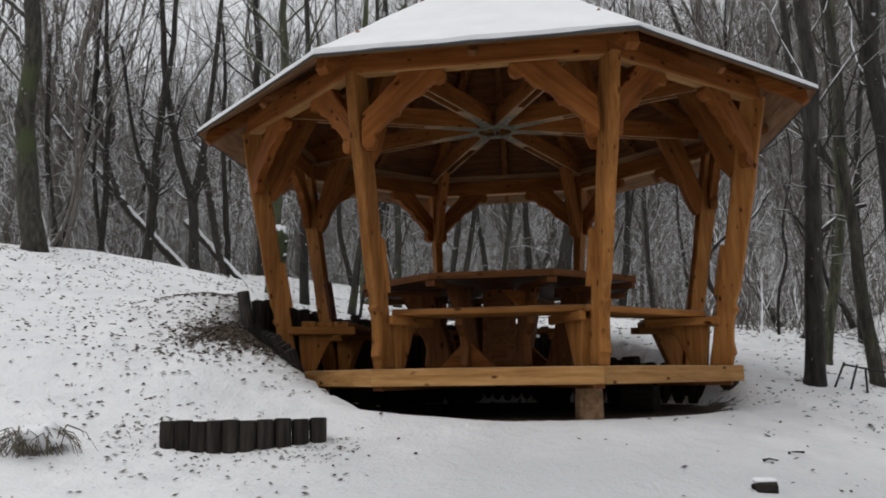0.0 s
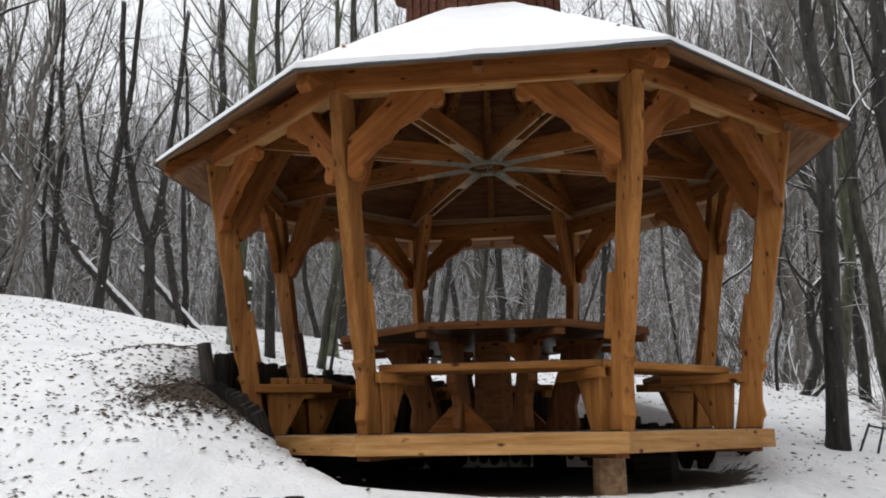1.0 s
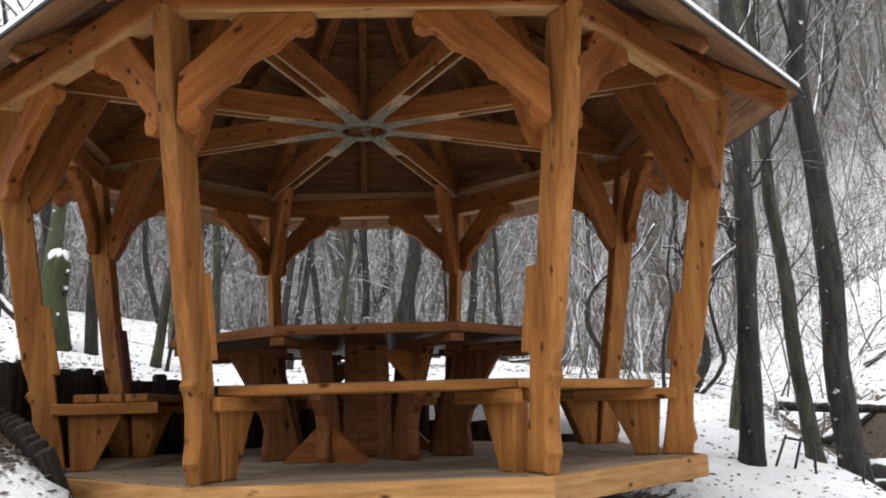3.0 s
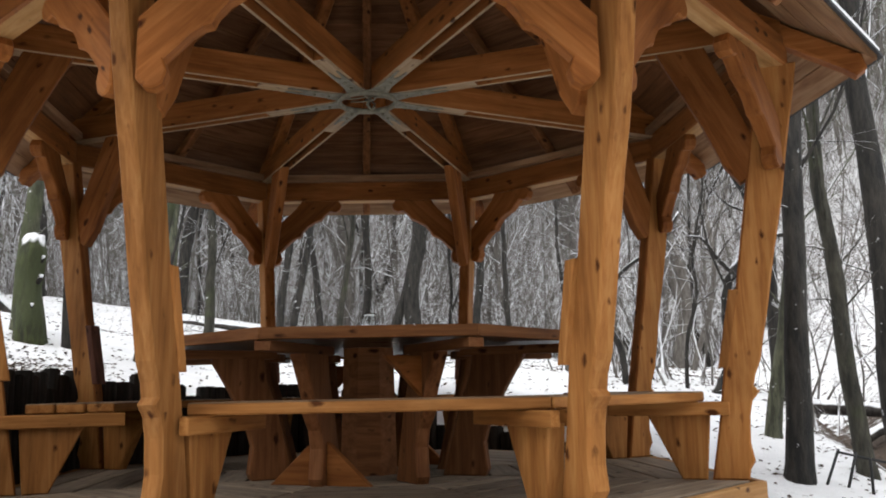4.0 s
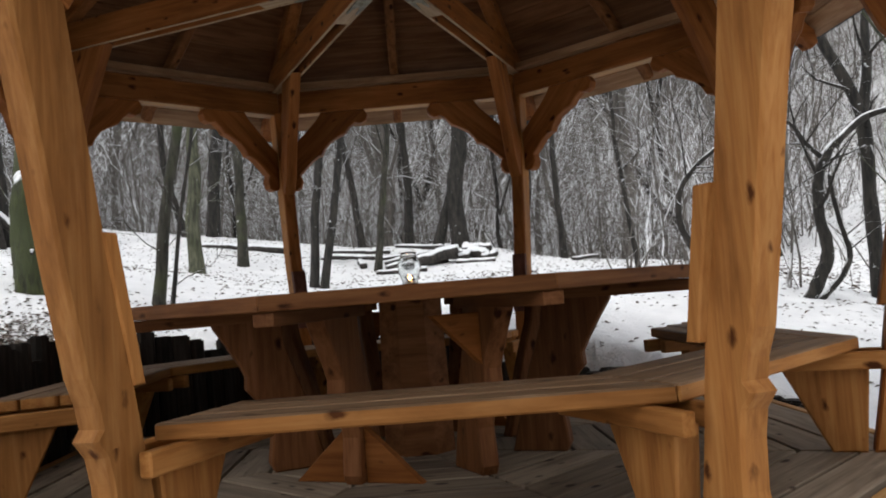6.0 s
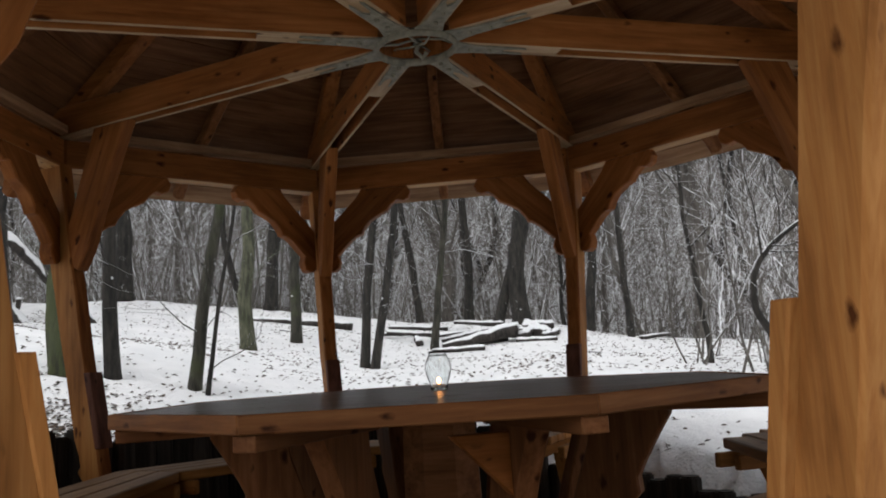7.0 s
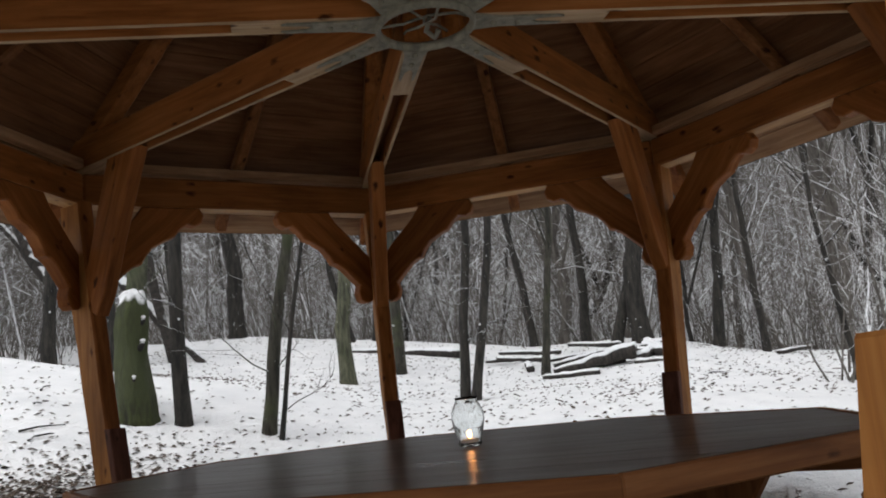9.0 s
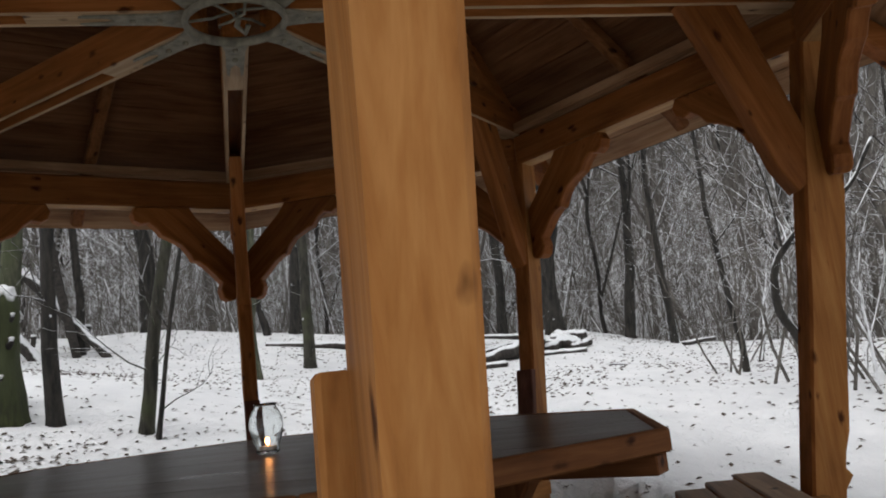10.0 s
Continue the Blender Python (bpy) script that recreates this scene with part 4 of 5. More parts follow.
def tree_meshes(seed, height, dia, bend=(0.0, 0.0), low=0.3, boughs=13, depth=2, mat=None, spread=1.0, wiggle=0.012, forks=0, bough=1.0, sprigs=0):
    """Trunk and crown of a bare tree that stands at the origin; bend is how far it leans at 2 m up."""
    rnd = random.Random(seed)
    n = 26
    pts, rad = [], []
    x = y = 0.0
    vx = vy = 0.0
    for i in range(n):
        t = i / (n - 1)
        z = height * t ** 1.15 - 0.15
        vx, vy = vx * 0.7 + rnd.gauss(0, wiggle), vy * 0.7 + rnd.gauss(0, wiggle)
        x, y = x + vx * height * 0.1, y + vy * height * 0.1
        s = min(max(z, 0), 2 + 0.25 * max(0, z - 2)) / 2
        kink = 0.34 * dia * min(1.0, max(0.0, z))
        pts.append(Vector((x + bend[0] * s + kink * noise.noise((z * 1.1, seed * 3.7, 0.5)), y + bend[1] * s + kink * noise.noise((z * 1.1, seed * 3.7, 9.5)), z)))
        flare = 1.0 + 0.4 * math.exp(-max(0, z + 0.12) * 7)
        rad.append(dia / 2 * flare * (1 - 0.82 * t))
    tv, tf = [], []
    tube(pts, rad, 10, tv, tf)
    tv = [(a + 0.06 * dia * noise.noise((a * 9, b * 9, c * 2.5 + seed)), b + 0.06 * dia * noise.noise((a * 9 + 5, b * 9, c * 2.5)), c) for a, b, c in tv]
    cv, cf = [], []
    for k in range(boughs):
        f = (low + (0.97 - low) * (k + rnd.random() * 0.8) / boughs) * (n - 1)
        i = min(int(f), n - 2)
        p = pts[i].lerp(pts[i + 1], f - i)
        a = rnd.uniform(0, 6.283)
        up = rnd.uniform(0.6, 1.5)
        limb(cv, cf, rnd, p, Vector((math.cos(a) * spread, math.sin(a) * spread, up)), height * rnd.uniform(0.16, 0.34) * (1.15 - f / n * 0.6),
             max(0.006, rad[i] * rnd.uniform(0.35, 0.6) * bough), depth, 5)
    for k in range(sprigs):
        f = rnd.uniform(0.10, 0.36) * (n - 1)
        i = min(int(f), n - 2)
        a = rnd.uniform(0, 6.283)
        limb(cv, cf, rnd, pts[i].lerp(pts[i + 1], f - i), Vector((math.cos(a), math.sin(a), rnd.uniform(0.1, 0.9))), rnd.uniform(0.3, 1.0), rnd.uniform(0.006, 0.012), 1, 4, 0.3, 0.05)
    for k in range(forks):
        f = rnd.uniform(0.06, 0.3) * (n - 1)
        i = min(int(f), n - 2)
        a = rnd.uniform(0, 6.283)
        limb(cv, cf, rnd, pts[i].lerp(pts[i + 1], f - i), Vector((math.cos(a), math.sin(a), rnd.uniform(2.3, 4.5))), height * rnd.uniform(0.45, 0.7), rad[i] * 0.72, 3, 7, 0.13, 0.1)
    mat = mat or BARK
    return soup("trunk", tv, tf, mat), soup("crown", cv, cf, mat)


def plant(name, label, meshes, m, group="", category="tree"):
    t = thing(name, label, category, group, m=m)
    part("trunk", meshes[0], t)
    part("crown", meshes[1], t)
    return t


def at(x, y, down=0.02, yaw=0.0):
    return pose(x, y, ground_z(x, y) - down, 0, 0, yaw)


def crooked(label, stems, group, seed, twigs=6, mat=None, depth=1):
    """A tree whose stems follow the given bends, with twigs along them."""
    rnd = random.Random(seed)
    base = Vector(stems[0][0][0])
    base.z = ground_z(base.x, base.y) - 0.05
    t = thing("tree", label, "tree", group, m=Matrix.Translation(base))
    cv, cf = [], []
    for pts, r0, r1 in stems:
        pts = [Vector(p) - base for p in pts]
        fine, rad = [], []
        for i in range(len(pts) - 1):
            before, after = pts[max(0, i - 1)], pts[min(len(pts) - 1, i + 2)]
            for s in range(4):
                u = s / 4
                p = pts[i].lerp(pts[i + 1], u) + (pts[i] * 2 - before - pts[i + 1]) * (0.12 * u * (1 - u) * (1 - u) * 4) + (pts[i + 1] * 2 - after - pts[i]) * (0.12 * u * u * (1 - u) * 4)
                fine.append(p + Vector((rnd.uniform(-1, 1), rnd.uniform(-1, 1), 0)) * r0 * 0.12)
        fine.append(pts[-1])
        n = len(fine)
        rad = [(r0 + (r1 - r0) * i / (n - 1)) * rnd.uniform(0.93, 1.08) for i in range(n)]
        vs, fs = [], []
        tube(fine, rad, 9, vs, fs)
        part("trunk", soup("trunk", vs, fs, mat or BARK), t)
        for k in range(twigs):
            i = rnd.randrange(n // 3, n - 1)
            d = (fine[i + 1] - fine[i]).normalized()
            side = d.cross(Vector((rnd.uniform(-1, 1), rnd.uniform(-1, 1), rnd.uniform(-0.2, 1)))).normalized()
            limb(cv, cf, rnd, fine[i], d * 0.6 + side, rnd.uniform(0.5, 1.3), rad[i] * 0.4, depth, 5, 0.24, 0.06)
    part("crown", soup("crown", cv, cf, mat or BARK), t)
    return t


def build_crooked(g):
    crooked("tall forked bare tree with dark bark in the thicket",
            [([(5.05, 5, 0.21), (5.06, 5, 1.53), (5.04, 5, 2.44), (4.72, 5.02, 3.25), (4.41, 5.05, 4.16), (4.26, 5.1, 6.08)], 0.085, 0.045),
             ([(5.05, 5, 2.34), (5.16, 4.98, 2.94), (5.19, 5, 3.44), (5.33, 4.9, 4.65), (5.4, 4.9, 6.26)], 0.062, 0.03)], g, 201, 9, None, 2)
    crooked("grey forked bare tree behind the bank",
            [([(-7.2, 8.3, 1.53), (-7.24, 8.3, 2.55), (-7.33, 8.3, 3.78), (-7.75, 8.3, 5.11), (-8.15, 8.4, 7.06), (-8.34, 8.5, 9.61)], 0.13, 0.05),
             ([(-7.31, 8.3, 3.58), (-7.1, 8.3, 4.88), (-6.89, 8.3, 6.65), (-6.77, 8.4, 9.09)], 0.09, 0.04)], g, 205, 10, None, 2)
    crooked("dark leaning bare tree with many stems behind the bank",
            [([(-8.29, 8.2, 1.82), (-8.24, 8.2, 2.75), (-8.14, 8.2, 4.19), (-8.13, 8.2, 5.11), (-7.89, 8.3, 7.47), (-7.82, 8.3, 9.61)], 0.125, 0.045),
             ([(-8.17, 8.2, 3.88), (-8.42, 8.2, 4.6), (-8.67, 8.2, 5.21), (-9.04, 8.1, 7.47)], 0.075, 0.03)], g, 206, 10, None, 2)
    crooked("slender bare tree that parts near the ground",
            [([(-10.45, 8.3, 2.11), (-10.52, 8.3, 3.14), (-10.81, 8.3, 5), (-10.95, 8.3, 8.09)], 0.09, 0.04),
             ([(-10.43, 8.3, 2.32), (-10.26, 8.3, 3.56), (-9.86, 8.3, 5.21), (-9.68, 8.3, 8.09)], 0.07, 0.03)], g, 207, 8, None, 2)
    crooked("long fallen trunk leaning, with snow along it",
            [([(-7.54, 9.8, 1.82), (-8.06, 9.8, 2.36), (-9.07, 9.8, 3.37), (-9.81, 9.8, 4.16), (-10.14, 9.8, 4.88), (-10.42, 9.8, 5.6), (-10.54, 9.8, 6.83)], 0.13, 0.06),
             ([(-9.66, 9.78, 4.06), (-10.41, 9.8, 4.88), (-11.16, 9.8, 5.7), (-11.91, 9.8, 6.62)], 0.07, 0.04)], g, 208, 5, BARK_LOG)
    crooked("twisted small bare tree with two bent stems",
            [([(4.02, 4.6, 0.3), (4.21, 4.55, 0.63), (4.31, 4.55, 0.9), (4.26, 4.55, 1.25), (4.26, 4.55, 1.58), (4.38, 4.55, 1.92), (4.55, 4.55, 2.08), (4.83, 4.55, 2.29), (5.08, 4.5, 2.36)], 0.075, 0.035),
             ([(4.36, 4.55, 1.88), (4.18, 4.53, 2.06), (4.01, 4.52, 2.3), (3.81, 4.5, 2.33)], 0.03, 0.012),
             ([(4.15, 4.55, 0.35), (4.42, 4.52, 0.63), (4.53, 4.52, 0.85), (4.49, 4.52, 1.04), (4.42, 4.52, 1.37), (4.39, 4.52, 1.73)], 0.035, 0.02)], g, 202, 5)
    crooked("bent dark sapling that sweeps up and over",
            [([(2.98, 4.6, 0.31), (2.93, 4.55, 0.92), (2.77, 4.55, 1.29), (2.8, 4.55, 1.66), (2.98, 4.55, 1.9), (3.19, 4.55, 2.06), (3.5, 4.55, 2.27), (3.76, 4.6, 2.66)], 0.042, 0.016)], g, 203, 7)
    crooked("thin dark crooked sapling in the snow",
            [([(3.76, 4.7, 0.3), (3.79, 4.7, 1.02), (3.95, 4.68, 1.63), (3.92, 4.65, 2.14), (4.09, 4.6, 2.96), (4.07, 4.6, 3.68)], 0.026, 0.012)], g, 204, 8)


def build_named_trees():
    g = "trees round the shelter"
    # x, y, thickness, lean at 2 m, height, mossy
    rows = [
        (-3.18, 3.45, 0.140, (-0.02, 0.0), 9, 0, "slender grey-barked bare tree in snow"),
        (-3.78, 3.72, 0.21, (0.04, 0.0), 10, 2, "mossy bare tree close behind a broken trunk"),
        (-2.55, 3.70, 0.123, (0.28, 0.10), 9, 1, "slender leaning bare tree with mossy bark"),
        (-2.39, 3.64, 0.046, (0.30, 0.12), 5, 0, "thin dark sapling beside a leaning tree"),
        (-3.53, 8.42, 0.23, (-0.10, 0.0), 11, 2, "straight bare tree with greenish lit bark"),
        (-3.10, 9.70, 0.19, (0.02, 0.02), 10, 1, "slender grey-barked bare tree in snow"),
        (-7.40, 12.85, 0.36, (-0.23, 0.0), 12, 0, "straight grey-barked bare tree on the crest"),
        (-7.40, 10.36, 0.17, (-0.2, 0.0), 10, 0, "slender leaning grey-barked bare tree in snow"),
        (-4.45, 12.9, 0.27, (0.05, 0.0), 12, 0, "straight grey-barked bare tree on the crest"),
        (-4.90, 12.7, 0.15, (-0.30, 0.0), 10, 0, "slender leaning grey-barked bare tree in snow"),
        (-1.58, 7.20, 0.135, (0.21, 0.03), 9, 0, "one of two close bare stems with rough bark"),
        (-1.43, 7.12, 0.125, (0.38, 0.06), 9, 0, "one of two close bare stems with rough bark"),
        (-0.81, 9.90, 0.14, (0.29, 0.02), 8, 1, "thin leaning bare tree beside the log pile"),
        (0.15, 12.3, 0.22, (0.55, 0.0), 9, 0, "thick dark stem leaning against its twin"),
        (0.66, 12.25, 0.37, (0.04, 0.0), 13, 0, "thick dark double-stemmed bare tree"),
        (-0.42, 13.4, 0.20, (0.0, 0.0), 11, 0, "slender grey-barked bare tree on the crest"),
        (-1.40, 13.2, 0.16, (-0.05, 0.0), 10, 0, "slender grey-barked bare tree on the crest"),
        (1.95, 12.75, 0.21, (0.32, 0.0), 9, 0, "dark slender bare tree in snow"),
        (2.63, 12.0, 0.14, (-0.10, 0.0), 8, 0, "thin bare tree leaning slightly"),
        (2.83, 6.95, 0.078, (-0.12, 0.03), 6, 0, "thin leaning bare sapling"),
        (3.17, 0.80, 0.205, (0.14, -0.02), 12, 0, "dark straight bare tree close beside the shelter"),
        (3.74, 2.42, 0.15, (0.34, -0.05), 9, 2, "mossy bare tree behind a darker one"),
        (3.93, 1.15, 0.15, (-0.08, 0.05), 11, 1, "leaning bare tree with mossy bark by the gully"),
        (4.25, 1.15, 0.25, (-0.02, 0.02), 13, 0, "dark thick bare tree by the gully"),
        (-7.43, 3.20, 0.36, (-0.36, 0.0), 12, 1, "stout bare tree on the crest of the bank"),
        (-9.45, 8.40, 0.17, (0.02, 0.0), 11, 0, "slender dark bare tree behind the bank"),
        (-9.30, 8.35, 0.12, (-0.12, 0.0), 9, 0, "thin dark bare tree leaning on another"),
    ]
    for k, (x, y, dia, bend, h, moss, label) in enumerate(rows):
        small = dia < 0.08
        me = tree_meshes(100 + k, h, dia, bend, 0.24 if 3 < x < 4.5 and y < 2.5 else 0.30 if dia > 0.1 else 0.25, 8 if small else (20 if 3 < x < 4.5 and y < 2.5 else 14), 1 if small else 2, (BARK, BARK_MOSS, BARK_GREEN)[moss], wiggle=0.006 if y < 4.5 else 0.015, bough=0.42 if 3 < x < 4.5 and y < 2.5 else 0.75, sprigs=2 if small else 7)
        plant("tree", label, me, at(x, y), g)
    build_crooked(g)
    # the broken mossy trunk with a cap of snow
    st = thing("broken_trunk", "broken mossy tree trunk with snow on its top", "tree stump", m=at(-3.55, 3.33))
    vs, fs = [], []
    pts = [Vector((0.02 * math.sin(i), 0.015 * math.cos(i * 1.3), -0.1 + i * 0.148)) for i in range(9)]
    tube(pts, [0.22, 0.165, 0.150, 0.142, 0.136, 0.130, 0.124, 0.118, 0.09], 16, vs, fs)
    vs = [(x * (1 + 0.26 * noise.noise((x * 16, y * 16, z * 3))), y * (1 + 0.26 * noise.noise((x * 16, y * 16, z * 3))), z + (0.10 * noise.noise((x * 20, y * 20, 1)) if z > 1.0 else 0)) for x, y, z in vs]
    part("trunk", soup("trunk", vs, fs, bark("deep_moss_bark", (0.018, 0.020, 0.008), (0.062, 0.074, 0.020), moss=0.22, snow=0.5, scale=14.0)), st)
    bm = bmesh.new()
    bmesh.ops.create_icosphere(bm, subdivisions=3, radius=0.10, matrix=Matrix.Translation((0.0, 0.0, 1.07)) @ Matrix.Diagonal((1, 1, 0.6, 1)))
    for v in bm.verts:
        v.co += Vector((1, 1, 1)) * 0.045 * noise.noise(v.co * 14)
    part("snow_cap", mesh_of(bm, "snow_cap", SNOW, True), st, None, "cap of snow")
    for x, y, z, r in ((0.12, -0.03, 0.86, 0.020), (0.12, -0.05, 0.66, 0.024), (0.08, -0.12, 0.36, 0.018)):
        vs, fs = [], []
        tube([Vector((x * 0.7, y * 0.7, z - 0.05)), Vector((x, y, z - 0.02)), Vector((x * 1.15, y * 1.15, z))], [r * 1.2, r, r * 0.7], 8, vs, fs)
        part("branch_stub", soup("branch_stub", vs, fs, BARK), st)
        bm = bmesh.new()
        bmesh.ops.create_icosphere(bm, subdivisions=2, radius=r, matrix=Matrix.Translation((x * 1.1, y * 1.1, z + 0.02)) @ Matrix.Diagonal((1, 1, 0.6, 1)))
        part("snow_cap", mesh_of(bm, "snow_cap", SNOW, True), st, None, "cap of snow")


def build_forest():
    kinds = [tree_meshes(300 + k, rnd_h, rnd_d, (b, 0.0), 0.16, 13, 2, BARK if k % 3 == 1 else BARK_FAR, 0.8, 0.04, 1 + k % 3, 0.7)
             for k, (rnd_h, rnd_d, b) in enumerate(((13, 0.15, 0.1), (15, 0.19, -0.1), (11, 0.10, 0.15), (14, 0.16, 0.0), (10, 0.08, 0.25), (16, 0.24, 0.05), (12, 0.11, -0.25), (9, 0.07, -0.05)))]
    rnd = random.Random(11)
    spots = []
    tries = 0
    while len(spots) < 165 and tries < 20000:
        tries += 1
        d = 11 + 44 * rnd.random() ** 1.25
        a = radians(rnd.uniform(35, 150))
        x, y = d * math.cos(a), d * math.sin(a)
        if y < 13.6 and -9.5 < x < 5.5:
            continue
        if x > 4 and y < 9 and d < 14 or x > 0.6 * y and d < 30 and rnd.random() < 0.88:
            continue
        if any((x - p) ** 2 + (y - q) ** 2 < 1.2 for p, q in spots):
            continue
        spots.append((x, y))
    while len(spots) < 180:
        x, y = rnd.uniform(-40, 40), rnd.uniform(-45, 8)
        if abs(x) < 9 and y > -16:
            continue
        spots.append((x, y))
    for x, y in spots:
        k = rnd.randrange(len(kinds))
        plant("tree", "bare grey forest tree with snow along its branches", kinds[k],
              at(x, y, 0.05, rnd.uniform(0, 360)) @ Matrix.Rotation(radians(rnd.uniform(-5, 5)), 4, "X") @ Matrix.Scale(rnd.uniform(0.8, 1.2), 4), "forest trees")


def build_far_woods():
    rnd = random.Random(21)
    vs, fs = [], []
    for k in range(3800):
        d = 34 + 95 * rnd.random() ** 0.8
        # every fourth tree stands unseen behind the camera, added to block low light
        a = radians(rnd.uniform(36, 150) if k % 4 else rnd.uniform(190, 350))
        x, y = d * math.cos(a), d * math.sin(a)
        if y > 0 and x > y * 0.8 and k % 2:
            continue
        z = ground_z(x, y)
        h = rnd.uniform(8, 15)
        r = rnd.uniform(0.03, 0.11)
        lean = Vector((rnd.uniform(-0.08, 0.08), rnd.uniform(-0.08, 0.08), 1))
        base = Vector((x, y, z - 0.2))
        pts = [base + lean * (h * t) for t in (0, 0.3, 0.65, 1)]
        tube(pts, [r, r * 0.8, r * 0.5, r * 0.1], 4, vs, fs, False)
        for b in range(7):
            t = rnd.uniform(0.25, 0.95)
            p = base + lean * (h * t)
            an = rnd.uniform(0, 6.283)
            w = Vector((math.cos(an), math.sin(an), rnd.uniform(0.5, 1.6))).normalized()
            ln = h * rnd.uniform(0.15, 0.32)
            q = p + w * ln * 0.5 + Vector((0, 0, ln * 0.1))
            e = p + w * ln + Vector((0, 0, ln * 0.3))
            tube([p, q, e], [r * 0.45, r * 0.3, 0.012], 3, vs, fs, False)
            for s in range(3):
                w2 = (w + Vector((rnd.uniform(-1, 1), rnd.uniform(-1, 1), rnd.uniform(-0.2, 0.9)))).normalized()
                tube([q, q + w2 * ln * 0.55], [r * 0.22, 0.01], 3, vs, fs, False)
    tagged(new("far_woods", soup("far_woods", vs, fs, BARK_HAZE, False)), "dense bare winter woods on the opposite hillside and unseen behind the camera", "woods", kind="stuff")


def brush(rnd, vs, fs, x, y, stems, h, r0):
    z = ground_z(x, y)
    for s in range(stems):
        a = rnd.uniform(0, 6.283)
        limb(vs, fs, rnd, Vector((x + rnd.uniform(-0.2, 0.2), y + rnd.uniform(-0.2, 0.2), z - 0.05)),
             Vector((math.cos(a) * 0.5, math.sin(a) * 0.5, 1.0)), h * rnd.uniform(0.6, 1.2), r0 * rnd.uniform(0.6, 1.3), 2, 4, 0.28, 0.05)


def build_undergrowth():
    rnd = random.Random(31)
    # the thicket of bare stems beyond the entrance side
    for k, (x, y, n, h, r) in enumerate(((3.4, 4.9, 4, 2.6, 0.016), (3.0, 5.6, 6, 2.8, 0.014), (4.3, 5.3, 4, 2.6, 0.016), (3.9, 6.0, 6, 3.0, 0.016), (2.7, 6.8, 5, 2.4, 0.014), (3.7, 7.4, 5, 3.0, 0.016), (3.2, 8.4, 5, 2.6, 0.014), (4.7, 3.4, 3, 2.0, 0.012), (5.6, 5.4, 4, 2.8, 0.016), (4.9, 2.2, 3, 1.6, 0.012), (6.6, 5.9, 2, 2.6, 0.016), (7.4, 6.6, 2, 2.4, 0.014), (7.9, 5.4, 2, 2.0, 0.014), (8.6, 8.2, 3, 2.8, 0.016))):
        vs, fs = [], []
        brush(rnd, vs, fs, x, y, n, h, r)
        tagged(new("shrub", soup("shrub", vs, fs, BARK_TWIG, False)), "bare many-stemmed shrub with snow on its twigs", "shrub", "shrubs of the thicket")
    vs, fs = [], []
    for k in range(720):
        d = rnd.uniform(11, 34)
        a = radians(rnd.uniform(30, 148))
        x, y = d * math.cos(a), d * math.sin(a)
        if y < 13.4 and -9.5 < x < 4 or x > 0.5 * y and d < 25 and k % 6:
            continue
        brush(rnd, vs, fs, x, y, rnd.randint(1, 3), rnd.uniform(1.2, 3.6), 0.011)
    for k in range(500):
        d = rnd.uniform(20, 42)
        a = radians(rnd.uniform(36 if d > 30 else 58, 125))
        brush(rnd, vs, fs, d * math.cos(a), d * math.sin(a), 2, rnd.uniform(2.0, 4.5), 0.016)
    tagged(new("undergrowth", soup("undergrowth", vs, fs, BARK_TWIG, False)), "bare snowy undergrowth between the forest trees", "undergrowth", kind="stuff")
    # fine brushwood that fills the woods behind the clearing
    vs, fs = [], []
    for k in range(8500):
        d = 13.5 + 34 * rnd.random() ** 1.1
        a = radians(rnd.uniform(30, 152))
        x, y = d * math.cos(a), d * math.sin(a)
        if y < 13.6 and -9.5 < x < 4.2 or x > 4.2 and d < 15 or x < -9.5 and y < 9 or x > 0.55 * y and d < 30 and k % 10 < 8:
            continue
        h = rnd.uniform(0.8, 2.2) if k % 3 else rnd.uniform(2.5, 6.5)
        r = 0.0035 * h + 0.003
        p = Vector((x, y, ground_z(x, y) - 0.05))
        lean = Vector((rnd.gauss(0, 0.22), rnd.gauss(0, 0.22), 1))
        q, e = p + lean * h * 0.5, p + lean * h + Vector((rnd.gauss(0, 0.12), rnd.gauss(0, 0.12), 0)) * h
        tube([p, q, e], [r, r * 0.7, 0.003], 3, vs, fs, False)
        for b in range(7):
            f = rnd.uniform(0.15, 0.95)
            o = p.lerp(q, f * 2) if f < 0.5 else q.lerp(e, f * 2 - 1)
            an = rnd.uniform(0, 6.283)
            w = Vector((math.cos(an), math.sin(an), rnd.uniform(-0.1, 1.0))) * h * rnd.uniform(0.12, 0.3)
            tube([o, o + w * 0.6, o + w + Vector((0, 0, rnd.uniform(-0.1, 0.15) * h))], [r * 0.5, r * 0.4, 0.003], 3, vs, fs, False)
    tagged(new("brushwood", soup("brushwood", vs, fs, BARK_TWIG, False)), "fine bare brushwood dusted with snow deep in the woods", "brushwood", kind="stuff")


